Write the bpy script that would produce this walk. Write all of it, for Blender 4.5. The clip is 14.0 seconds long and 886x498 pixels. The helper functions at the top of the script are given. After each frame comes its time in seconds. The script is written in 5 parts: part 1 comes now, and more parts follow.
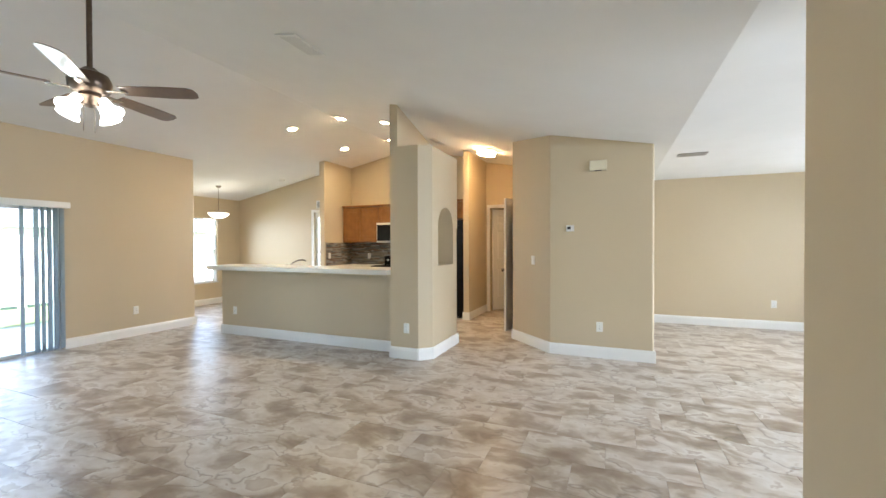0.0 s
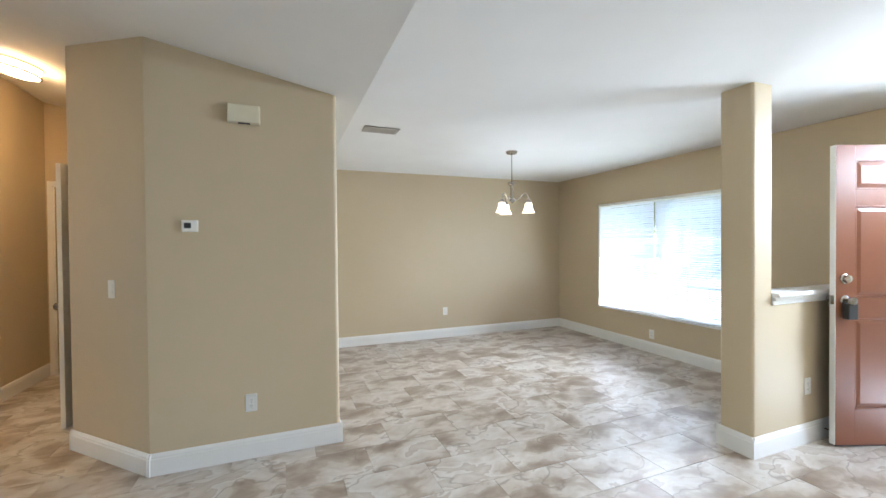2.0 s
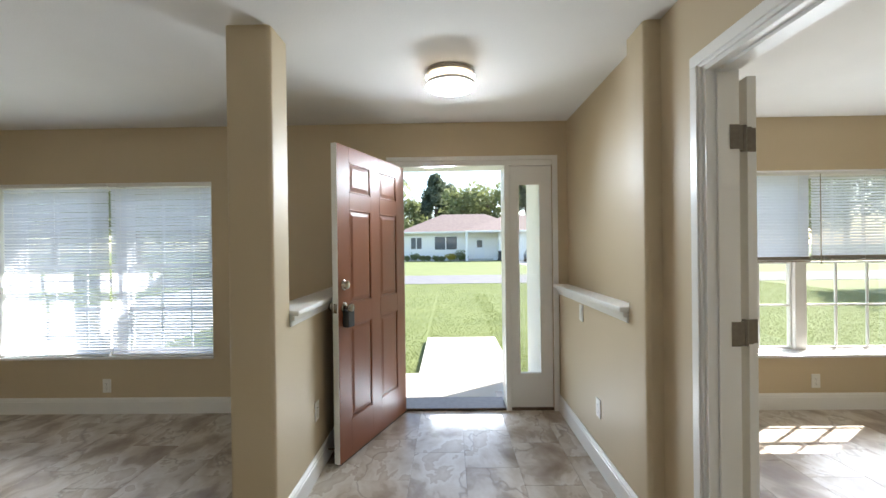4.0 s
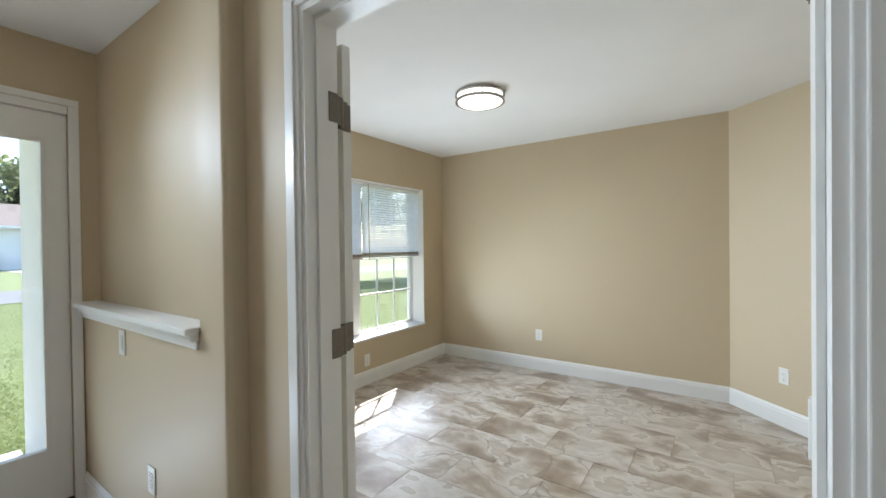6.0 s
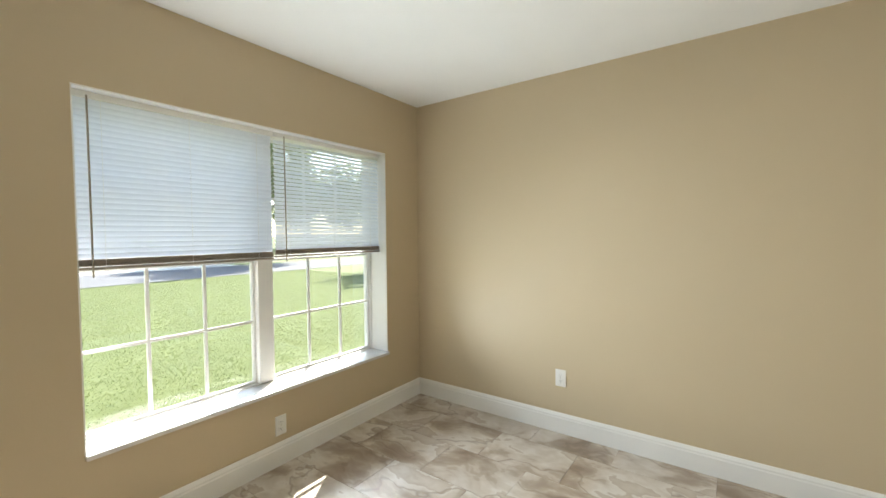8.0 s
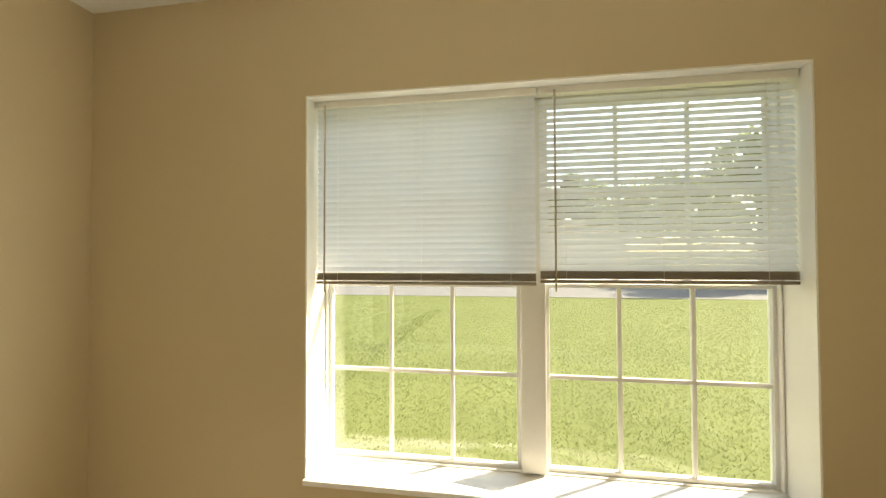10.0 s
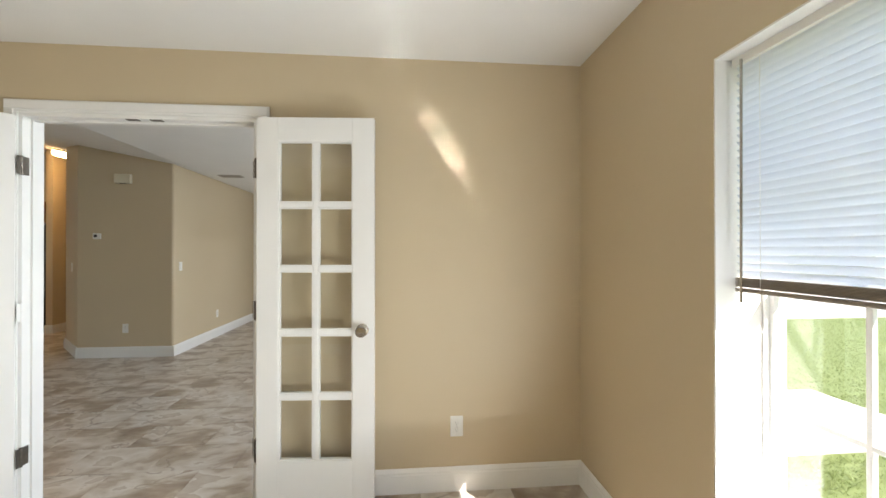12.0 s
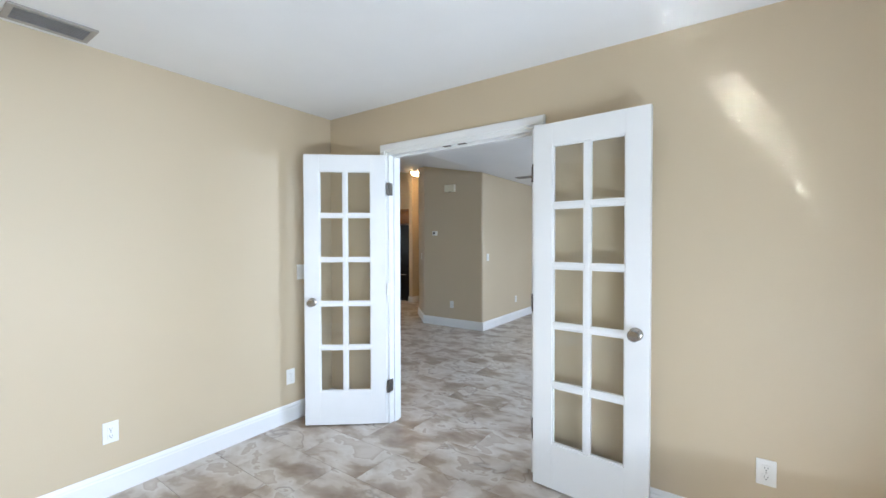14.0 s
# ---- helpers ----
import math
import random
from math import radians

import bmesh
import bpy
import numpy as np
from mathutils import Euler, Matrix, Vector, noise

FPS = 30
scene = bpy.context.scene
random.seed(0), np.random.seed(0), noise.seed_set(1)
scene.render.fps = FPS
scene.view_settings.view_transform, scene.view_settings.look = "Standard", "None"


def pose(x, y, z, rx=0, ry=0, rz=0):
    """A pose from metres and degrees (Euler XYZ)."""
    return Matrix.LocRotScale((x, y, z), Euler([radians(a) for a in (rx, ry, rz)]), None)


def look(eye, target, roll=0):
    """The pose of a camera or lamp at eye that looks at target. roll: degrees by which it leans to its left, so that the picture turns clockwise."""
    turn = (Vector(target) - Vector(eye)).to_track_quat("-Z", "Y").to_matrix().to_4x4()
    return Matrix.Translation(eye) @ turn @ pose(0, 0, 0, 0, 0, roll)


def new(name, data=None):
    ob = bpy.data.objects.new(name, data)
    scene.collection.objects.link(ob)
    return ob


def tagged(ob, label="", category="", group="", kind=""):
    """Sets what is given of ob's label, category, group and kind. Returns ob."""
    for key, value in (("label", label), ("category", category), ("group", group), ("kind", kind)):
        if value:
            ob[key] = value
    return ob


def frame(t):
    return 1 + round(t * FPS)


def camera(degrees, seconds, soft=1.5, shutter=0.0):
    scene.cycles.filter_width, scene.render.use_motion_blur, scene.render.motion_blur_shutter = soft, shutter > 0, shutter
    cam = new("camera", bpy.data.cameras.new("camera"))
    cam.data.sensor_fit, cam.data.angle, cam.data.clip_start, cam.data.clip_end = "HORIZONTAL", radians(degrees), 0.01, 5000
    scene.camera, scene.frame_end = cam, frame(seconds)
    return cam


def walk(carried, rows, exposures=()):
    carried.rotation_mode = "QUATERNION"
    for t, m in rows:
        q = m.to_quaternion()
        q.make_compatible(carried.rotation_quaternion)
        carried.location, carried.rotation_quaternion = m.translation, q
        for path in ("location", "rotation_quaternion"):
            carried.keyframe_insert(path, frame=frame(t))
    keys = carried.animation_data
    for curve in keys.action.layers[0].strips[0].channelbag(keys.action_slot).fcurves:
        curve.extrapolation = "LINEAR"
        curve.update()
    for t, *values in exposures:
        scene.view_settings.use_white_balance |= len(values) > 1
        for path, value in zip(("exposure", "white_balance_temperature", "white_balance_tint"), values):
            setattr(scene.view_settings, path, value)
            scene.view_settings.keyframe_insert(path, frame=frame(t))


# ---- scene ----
cam = camera(95.2, 14.0)
PATH = [
    (0, (0.467, -0.022, 1.34), (2.313, 0.747, 1.317), -0.2),
    (0.5, (1.038, 0.091, 1.355), (2.978, 0.581, 1.331), -0.4),
    (1, (1.614, 0.098, 1.352), (3.608, 0.248, 1.338), -0.5),
    (1.5, (2.149, 0.026, 1.394), (4.131, -0.237, 1.368), -0.6),
    (2, (2.603, -0.104, 1.403), (4.463, -0.838, 1.377), -0.5),
    (2.5, (2.991, -0.298, 1.39), (4.581, -1.51, 1.37), -0.8),
    (3, (3.235, -0.538, 1.373), (4.41, -2.156, 1.36), -0.7),
    (3.5, (3.389, -0.818, 1.384), (4.022, -2.715, 1.369), -0.7),
    (4, (3.465, -1.038, 1.375), (3.496, -3.038, 1.368), -0.7),
    (4.2, (3.467, -1.109, 1.363), (3.254, -3.097, 1.358), -0.8),
    (6.3, (3.119, -1.658, 1.33), (1.401, -2.682, 1.308), -0.5),
    (6.5, (3.021, -1.716, 1.318), (1.273, -2.688, 1.294), -0.4),
    (7, (2.696, -1.904, 1.317), (0.911, -2.808, 1.287), -0.6),
    (7.2, (2.532, -1.984, 1.321), (0.75, -2.892, 1.292), -0.7),
    (9.3, (0.832, -2.69, 1.391), (0.216, -4.593, 1.362), -0.8),
    (9.5, (0.75, -2.767, 1.347), (0.376, -4.731, 1.364), -0.8),
    (10, (0.523, -2.916, 1.325), (0.847, -4.889, 1.365), -0.2),
    (10.5, (0.353, -3.032, 1.346), (1.339, -4.772, 1.357), 0.0),
    (11, (0.242, -3.175, 1.362), (1.753, -4.485, 1.365), 0.2),
    (11.5, (0.155, -3.317, 1.353), (2.008, -4.069, 1.352), 0.2),
    (12, (0.087, -3.42, 1.349), (2.079, -3.603, 1.356), 0.0),
    (12.5, (0.007, -3.584, 1.365), (1.968, -3.192, 1.362), 0.3),
    (13, (-0.034, -3.607, 1.33), (1.799, -2.807, 1.344), 0.6),
    (13.5, (-0.028, -3.595, 1.369), (1.68, -2.553, 1.351), 0.2),
    (14, (0.074, -3.551, 1.387), (1.712, -2.404, 1.351), -0.1),
]
EXPOSURES = [(0, 3.35, 5900, 10), (0.5, 3.42, 5450, 10), (1.5, 3.08, 5450, 10), (2.2, 2.85, 6050, 10), (3.0, 2.3, 7000, 10), (3.5, 2.08, 6700, 10), (4.0, 1.84, 6450, 10), (4.2, 1.8, 6400, 10),
             (6.3, 1.8, 5950, 8), (7.2, 1.92, 6000, 8), (9.3, 1.8, 8250, 4), (10.5, 1.72, 9300, 5), (11.5, 1.92, 7200, 9), (12.5, 2.2, 6150, 11), (13.2, 2.36, 5430, 11), (14, 2.28, 5430, 11)]
walk(cam, [(t, look(eye, target, roll)) for t, eye, target, roll in PATH], EXPOSURES)

# ---- world and sun ----
SUN_ELEVATION, SUN_WAY = 40.5, (0.83, 0.558)
world = bpy.data.worlds.new("sky")
scene.world = world
world.use_nodes = True
sky = world.node_tree.nodes.new("ShaderNodeTexSky")
sky.sky_type, sky.sun_disc = "NISHITA", False
sky.sun_elevation, sky.sun_rotation = radians(SUN_ELEVATION), math.atan2(-SUN_WAY[0], -SUN_WAY[1])
world.node_tree.links.new(sky.outputs[0], world.node_tree.nodes["Background"].inputs[0])
world.node_tree.nodes["Background"].inputs[1].default_value = 0.15
sun = new("sun", bpy.data.lights.new("sun", "SUN"))
sun.data.energy, sun.data.angle, sun.data.color = 5.0, radians(0.53), (1.0, 0.95, 0.87)
sun.matrix_world = look((-20 * SUN_WAY[0], -20 * SUN_WAY[1], 20 * math.tan(radians(SUN_ELEVATION))), (0, 0, 0))


def daylight(name, x, y, z, wide, high, way, power, spread=110, color=(0.86, 0.93, 1.0)):
    """An area lamp in the head of an opening that stands in for the sky's light."""
    lamp = new(name, bpy.data.lights.new(name, "AREA"))
    lamp.data.shape, lamp.data.size, lamp.data.size_y, lamp.data.energy, lamp.data.color = "RECTANGLE", wide, high, power, color
    lamp.data.spread, lamp.data.specular_factor = radians(spread), 0.4
    lamp.matrix_world = look((x, y, z), (x + way[0], y + way[1], z + way[2]))
    return lamp


daylight("daylight_den", 0.426, -4.433, 1.962, 1.0, 0.012, (0, 1, -0.5), 4.5, 90)
daylight("daylight_den_sill", 0.426, -4.425, 0.463, 1.7, 0.008, (0.2, 1, 0.5), 9, 152)
daylight("daylight_dining", 6.39, -4.433, 1.940, 1.5, 0.024, (0, 1, -0.5), 3.8, 90)
daylight("daylight_dining_sill", 6.39, -4.418, 0.496, 1.75, 0.008, (0.1, 1, 0.5), 5.0, 125)
daylight("daylight_front_door", 3.40, -4.45, 2.035, 0.55, 0.03, (0.12, 1, -0.3), 6.2, 118, (0.82, 0.91, 1.0))
daylight("daylight_front_door_low", 3.33, -4.44, 0.045, 0.6, 0.008, (0.0, 1, 0.8), 1.6, 150, (0.80, 0.90, 1.0))
daylight("daylight_slider", -0.2, 6.52, 1.80, 2.2, 0.03, (0.5, -1, -0.2), 1.5, 160)
daylight("daylight_slider_east", 2.3, 6.52, 1.80, 1.8, 0.03, (-0.2, -1, -0.8), 1.0)
daylight("daylight_nook", 6.32, 8.37, 1.93, 1.5, 0.03, (0.3, -1, -0.6), 4)
daylight("daylight_patio_door", 7.69, 5.76, 2.03, 0.6, 0.03, (-1, 0, -0.6), 2.5)


def sill_glint_lamp(x_mid, y_mid, length, power):
    """An added area lamp above the polished den sill, standing in for sunlight mirrored off it: a narrow beam at the
    sun's own height.
    """
    rise = math.tan(radians(SUN_ELEVATION))
    beam = Vector((SUN_WAY[0], SUN_WAY[1], rise)).normalized()
    along = (Vector((1, 0, 0)) - beam * beam.x).normalized()
    across = (-beam).cross(along)
    lamp = new("sill_glint_lamp", bpy.data.lights.new("sill_glint_lamp", "AREA"))
    lamp.data.shape, lamp.data.size, lamp.data.size_y = "RECTANGLE", length * 0.776, 0.118
    lamp.data.energy, lamp.data.spread, lamp.data.color = power * length, radians(0.8), (0.93, 0.97, 1.0)
    m = Matrix((along, across, -beam)).transposed().to_4x4()
    m.translation = Vector((x_mid, y_mid, 0.50)) + Vector((SUN_WAY[0], SUN_WAY[1], rise)) * 0.36
    lamp.matrix_world = m


# two added lamps throw the sill's sun patches on wall and ceiling
sill_glint_lamp(1.07, -4.592, 0.62, 0.11)
sill_glint_lamp(0.27, -4.61, 0.60, 0.06)

# ---- materials ----
def material(name, color, rough=0.6, metal=0.0, color2=None, scale=8.0, detail=4.0, bump=0.0, bump_scale=200.0,
             spread=0.5, emit=0.0, random_tone=0.0, coat=0.0, spec=0.5, through_light=0.0):
    m = bpy.data.materials.new(name)
    m.use_nodes = True
    nodes, links = m.node_tree.nodes, m.node_tree.links
    b = nodes["Principled BSDF"]
    b.inputs["Base Color"].default_value = (*color, 1)
    b.inputs["Roughness"].default_value = rough
    b.inputs["Metallic"].default_value = metal
    b.inputs["Coat Weight"].default_value = coat
    b.inputs["Specular IOR Level"].default_value = spec
    coord = nodes.new("ShaderNodeTexCoord")
    out = None
    if color2 is not None:
        tex = nodes.new("ShaderNodeTexNoise")
        tex.inputs["Scale"].default_value, tex.inputs["Detail"].default_value = scale, detail
        links.new(coord.outputs["Object"], tex.inputs["Vector"])
        ramp = nodes.new("ShaderNodeMapRange")
        ramp.inputs[1].default_value, ramp.inputs[2].default_value = 0.5 - spread / 2, 0.5 + spread / 2
        links.new(tex.outputs["Fac"], ramp.inputs[0])
        mix = nodes.new("ShaderNodeMix")
        mix.data_type = "RGBA"
        mix.inputs[6].default_value, mix.inputs[7].default_value = (*color, 1), (*color2, 1)
        links.new(ramp.outputs[0], mix.inputs[0])
        out = mix.outputs[2]
    if random_tone:
        info = nodes.new("ShaderNodeObjectInfo")
        hsv = nodes.new("ShaderNodeHueSaturation")
        rng = nodes.new("ShaderNodeMapRange")
        rng.inputs[3].default_value, rng.inputs[4].default_value = 1 - random_tone, 1 + random_tone
        links.new(info.outputs["Random"], rng.inputs[0])
        links.new(rng.outputs[0], hsv.inputs["Value"])
        hsv.inputs["Color"].default_value = (*color, 1)
        if out:
            links.new(out, hsv.inputs["Color"])
        out = hsv.outputs[0]
    if out:
        links.new(out, b.inputs["Base Color"])
    if bump:
        tex = nodes.new("ShaderNodeTexNoise")
        tex.inputs["Scale"].default_value, tex.inputs["Detail"].default_value = bump_scale, 3
        links.new(coord.outputs["Object"], tex.inputs["Vector"])
        bm_node = nodes.new("ShaderNodeBump")
        bm_node.inputs["Strength"].default_value, bm_node.inputs["Distance"].default_value = bump, 0.002
        links.new(tex.outputs["Fac"], bm_node.inputs["Height"])
        links.new(bm_node.outputs[0], b.inputs["Normal"])
    if through_light:
        thin, both = nodes.new("ShaderNodeBsdfTranslucent"), nodes.new("ShaderNodeMixShader")
        thin.inputs[0].default_value = (*color, 1)
        if out:
            links.new(out, thin.inputs[0])
        both.inputs[0].default_value = through_light
        links.new(b.outputs[0], both.inputs[1])
        links.new(thin.outputs[0], both.inputs[2])
        links.new(both.outputs[0], nodes["Material Output"].inputs[0])
    if emit:
        b.inputs["Emission Color"].default_value = (*color, 1)
        b.inputs["Emission Strength"].default_value = emit
    return m


def glass_material(name, tint=(1, 1, 1)):
    m = bpy.data.materials.new(name)
    m.use_nodes = True
    nodes, links = m.node_tree.nodes, m.node_tree.links
    nodes.remove(nodes["Principled BSDF"])
    clear, gloss, mix, fres = (nodes.new("ShaderNode" + n) for n in ("BsdfTransparent", "BsdfGlossy", "MixShader", "LayerWeight"))
    clear.inputs[0].default_value = (*tint, 1)
    gloss.inputs["Roughness"].default_value = 0.02
    power = nodes.new("ShaderNodeMath")
    power.operation = "POWER"
    power.inputs[1].default_value = 3.5
    floor_gloss = nodes.new("ShaderNodeMapRange")
    floor_gloss.inputs[3].default_value, floor_gloss.inputs[4].default_value = 0.05, 1.0
    links.new(fres.outputs["Facing"], power.inputs[0])
    links.new(power.outputs[0], floor_gloss.inputs[0])
    links.new(floor_gloss.outputs[0], mix.inputs[0])
    links.new(clear.outputs[0], mix.inputs[1])
    links.new(gloss.outputs[0], mix.inputs[2])
    links.new(mix.outputs[0], nodes["Material Output"].inputs[0])
    return m


def tile_material(name, per_island):
    """Swirled travertine-look porcelain: clouds, brown patches and thin veins, each tile its own cut."""
    m = bpy.data.materials.new(name)
    m.use_nodes = True
    nodes, links = m.node_tree.nodes, m.node_tree.links
    b = nodes["Principled BSDF"]
    geo = nodes.new("ShaderNodeNewGeometry")
    info = nodes.new("ShaderNodeObjectInfo")
    rnd = geo.outputs["Random Per Island"] if per_island else info.outputs["Random"]
    off = nodes.new("ShaderNodeVectorMath")
    off.operation = "SCALE"
    off.inputs[0].default_value = (37.0, 61.0, 23.0)
    links.new(rnd, off.inputs["Scale"])
    add = nodes.new("ShaderNodeVectorMath")
    links.new(geo.outputs["Position"], add.inputs[0])
    links.new(off.outputs[0], add.inputs[1])
    # swirling warp
    warp = nodes.new("ShaderNodeTexNoise")
    warp.inputs["Scale"].default_value, warp.inputs["Detail"].default_value = 2.3, 3
    links.new(add.outputs[0], warp.inputs["Vector"])
    wadd = nodes.new("ShaderNodeVectorMath")
    wadd.operation = "MULTIPLY_ADD"
    wadd.inputs[1].default_value = (0.30, 0.30, 0.30)
    links.new(warp.outputs["Color"], wadd.inputs[0])
    links.new(add.outputs[0], wadd.inputs[2])
    stretch = nodes.new("ShaderNodeMapping")
    stretch.inputs["Scale"].default_value = (1.45, 0.85, 1)
    stretch.inputs["Rotation"].default_value = (0, 0, 0.35)
    links.new(wadd.outputs[0], stretch.inputs[0])
    cloud = nodes.new("ShaderNodeTexNoise")
    cloud.inputs["Scale"].default_value, cloud.inputs["Detail"].default_value = 3.0, 4
    cloud.inputs["Roughness"].default_value = 0.54
    links.new(stretch.outputs[0], cloud.inputs["Vector"])
    ramp = nodes.new("ShaderNodeValToRGB")
    e = ramp.color_ramp.elements
    e[0].position, e[0].color = 0.31, (0.255, 0.19, 0.135, 1)
    e[1].position, e[1].color = 0.70, (0.57, 0.515, 0.45, 1)
    for p, c in ((0.41, (0.355, 0.284, 0.216, 1)), (0.466, (0.43, 0.361, 0.29, 1)), (0.482, (0.495, 0.432, 0.36, 1)), (0.54, (0.565, 0.51, 0.445, 1)), (0.592, (0.63, 0.59, 0.535, 1)), (0.606, (0.46, 0.392, 0.32, 1))):
        n = e.new(p)
        n.color = c
    links.new(cloud.outputs["Fac"], ramp.inputs[0])
    # thin dark veins where a second noise crosses its middle
    vein = nodes.new("ShaderNodeTexNoise")
    vein.inputs["Scale"].default_value, vein.inputs["Detail"].default_value = 1.15, 4
    links.new(stretch.outputs[0], vein.inputs["Vector"])
    sub = nodes.new("ShaderNodeMath")
    sub.operation = "SUBTRACT"
    sub.inputs[1].default_value = 0.5
    links.new(vein.outputs["Fac"], sub.inputs[0])
    ab = nodes.new("ShaderNodeMath")
    ab.operation = "ABSOLUTE"
    links.new(sub.outputs[0], ab.inputs[0])
    vr = nodes.new("ShaderNodeMapRange")
    vr.inputs[1].default_value, vr.inputs[2].default_value = 0.0, 0.009
    vr.inputs[3].default_value, vr.inputs[4].default_value = 0.62, 0.0
    links.new(ab.outputs[0], vr.inputs[0])
    mix = nodes.new("ShaderNodeMix")
    mix.data_type = "RGBA"
    mix.inputs[7].default_value = (0.22, 0.165, 0.12, 1)
    links.new(vr.outputs[0], mix.inputs[0])
    links.new(ramp.outputs[0], mix.inputs[6])
    hsv = nodes.new("ShaderNodeHueSaturation")
    tone = nodes.new("ShaderNodeMapRange")
    tone.inputs[3].default_value, tone.inputs[4].default_value = 0.975, 1.02
    links.new(rnd, tone.inputs[0])
    links.new(tone.outputs[0], hsv.inputs["Value"])
    links.new(mix.outputs[2], hsv.inputs["Color"])
    links.new(hsv.outputs[0], b.inputs["Base Color"])
    rr = nodes.new("ShaderNodeMapRange")
    rr.inputs[3].default_value, rr.inputs[4].default_value = 0.27, 0.42
    links.new(cloud.outputs["Fac"], rr.inputs[0])
    links.new(rr.outputs[0], b.inputs["Roughness"])
    bump = nodes.new("ShaderNodeBump")
    bump.inputs["Strength"].default_value, bump.inputs["Distance"].default_value = 0.12, 0.002
    links.new(cloud.outputs["Fac"], bump.inputs["Height"])
    links.new(bump.outputs[0], b.inputs["Normal"])
    return m


PAINT = material("tan wall paint", (0.57, 0.47, 0.318), 0.55, color2=(0.55, 0.452, 0.303), scale=1.3, bump=0.18, bump_scale=140)
CEILING = material("white ceiling texture", (0.80, 0.79, 0.765), 0.9, color2=(0.77, 0.76, 0.735), scale=3, bump=0.35, bump_scale=90)
TRIM = material("white semi-gloss trim", (0.82, 0.815, 0.79), 0.35, color2=(0.79, 0.785, 0.76), scale=5, bump=0.04, bump_scale=60)
PLASTIC = material("white plastic", (0.80, 0.79, 0.75), 0.35, color2=(0.78, 0.77, 0.73), scale=20)
IVORY = material("aged ivory plastic", (0.72, 0.66, 0.50), 0.45, color2=(0.69, 0.63, 0.47), scale=20)
DARK = material("dark slot", (0.03, 0.03, 0.03), 0.6)
GLASS = glass_material("clear glass", (0.97, 0.98, 0.975))
SILL = material("white marble sill", (0.80, 0.79, 0.77), 0.06, color2=(0.70, 0.69, 0.68), scale=9, detail=8, spread=0.35)
VINYL = material("white vinyl frame", (0.80, 0.80, 0.79), 0.4, color2=(0.77, 0.77, 0.76), scale=12)
SLAT = material("cool white blind slat", (0.82, 0.855, 0.93), 0.45, color2=(0.80, 0.835, 0.91), scale=30, random_tone=0.012, through_light=0.52)
# taupe holds the backlit shade of the white blind's rail and stack
RAILSHADE = material("shaded blind rail and stack", (0.26, 0.22, 0.17), 0.5, color2=(0.22, 0.18, 0.14), scale=20)
GREYVANE = material("grey fabric vane", (0.40, 0.44, 0.46), 0.8, color2=(0.34, 0.38, 0.40), scale=40, bump=0.3, bump_scale=300, through_light=0.5)
KNOB = material("satin nickel knob", (0.40, 0.37, 0.33), 0.2, 1.0, color2=(0.34, 0.31, 0.275), scale=60)
NICKEL = material("brushed nickel", (0.45, 0.42, 0.38), 0.26, 1.0, color2=(0.39, 0.36, 0.32), scale=60)
BRONZE = material("dark bronze", (0.16, 0.12, 0.09), 0.38, 0.9, color2=(0.11, 0.08, 0.06), scale=30)
HINGE = material("antique pewter hinge", (0.19, 0.17, 0.145), 0.42, 0.85, color2=(0.145, 0.13, 0.11), scale=60)
TERRACOTTA = material("terracotta door paint", (0.23, 0.078, 0.033), 0.42, color2=(0.205, 0.067, 0.028), scale=4, bump=0.12, bump_scale=120)
BLACK = material("glossy black appliance", (0.010, 0.010, 0.011), 0.22, color2=(0.014, 0.014, 0.016), scale=10, spec=0.2)
OAK = material("honey oak", (0.29, 0.125, 0.030), 0.36, color2=(0.20, 0.078, 0.017), scale=7, detail=6, bump=0.1, bump_scale=80, coat=0.2)
COUNTER = material("white laminate worktop", (0.72, 0.69, 0.63), 0.28, color2=(0.62, 0.58, 0.52), scale=90, detail=6)
GROUT = material("tan grout", (0.42, 0.36, 0.295), 0.85, color2=(0.36, 0.305, 0.245), scale=30)
VENTGREY = material("dusty grey vent louvres", (0.40, 0.37, 0.325), 0.5, color2=(0.33, 0.30, 0.26), scale=20)
VENTBACK = material("grey duct", (0.45, 0.455, 0.45), 0.7, color2=(0.24, 0.25, 0.25), scale=20)
BLADE = material("walnut fan blade", (0.15, 0.095, 0.062), 0.3, color2=(0.10, 0.062, 0.04), scale=14, detail=6, coat=0.3)
SHADE = material("lit frosted glass shade", (1.0, 0.86, 0.64), 0.5, emit=0.42)
FANSHADE = material("lit fan shade glass", (1.0, 0.93, 0.80), 0.5, emit=1.0)
PENDANT = material("lit pendant bowl glass", (1.0, 0.92, 0.78), 0.5, emit=0.7)
DRUM = material("lit acrylic drum", (1.0, 0.84, 0.62), 0.5, emit=1.1)
DRUMDAY = material("lit acrylic drum, cool", (1.0, 0.97, 0.92), 0.5, emit=0.9)
DRUMHALL = material("lit hall drum", (1.0, 0.62, 0.27), 0.5, emit=10.0)
BULB = material("lit downlight lens", (1.0, 0.74, 0.40), 0.5, emit=34.0)
STUCCO = material("white stucco", (0.84, 0.83, 0.80), 0.9, color2=(0.78, 0.77, 0.74), scale=5, bump=0.6, bump_scale=60)
CONCRETE = material("pale concrete", (0.50, 0.48, 0.44), 0.9, color2=(0.40, 0.385, 0.35), scale=3, detail=8, bump=0.4, bump_scale=60)
ASPHALT = material("grey asphalt", (0.15, 0.15, 0.16), 0.9, color2=(0.11, 0.11, 0.12), scale=2, detail=8, bump=0.4, bump_scale=50)
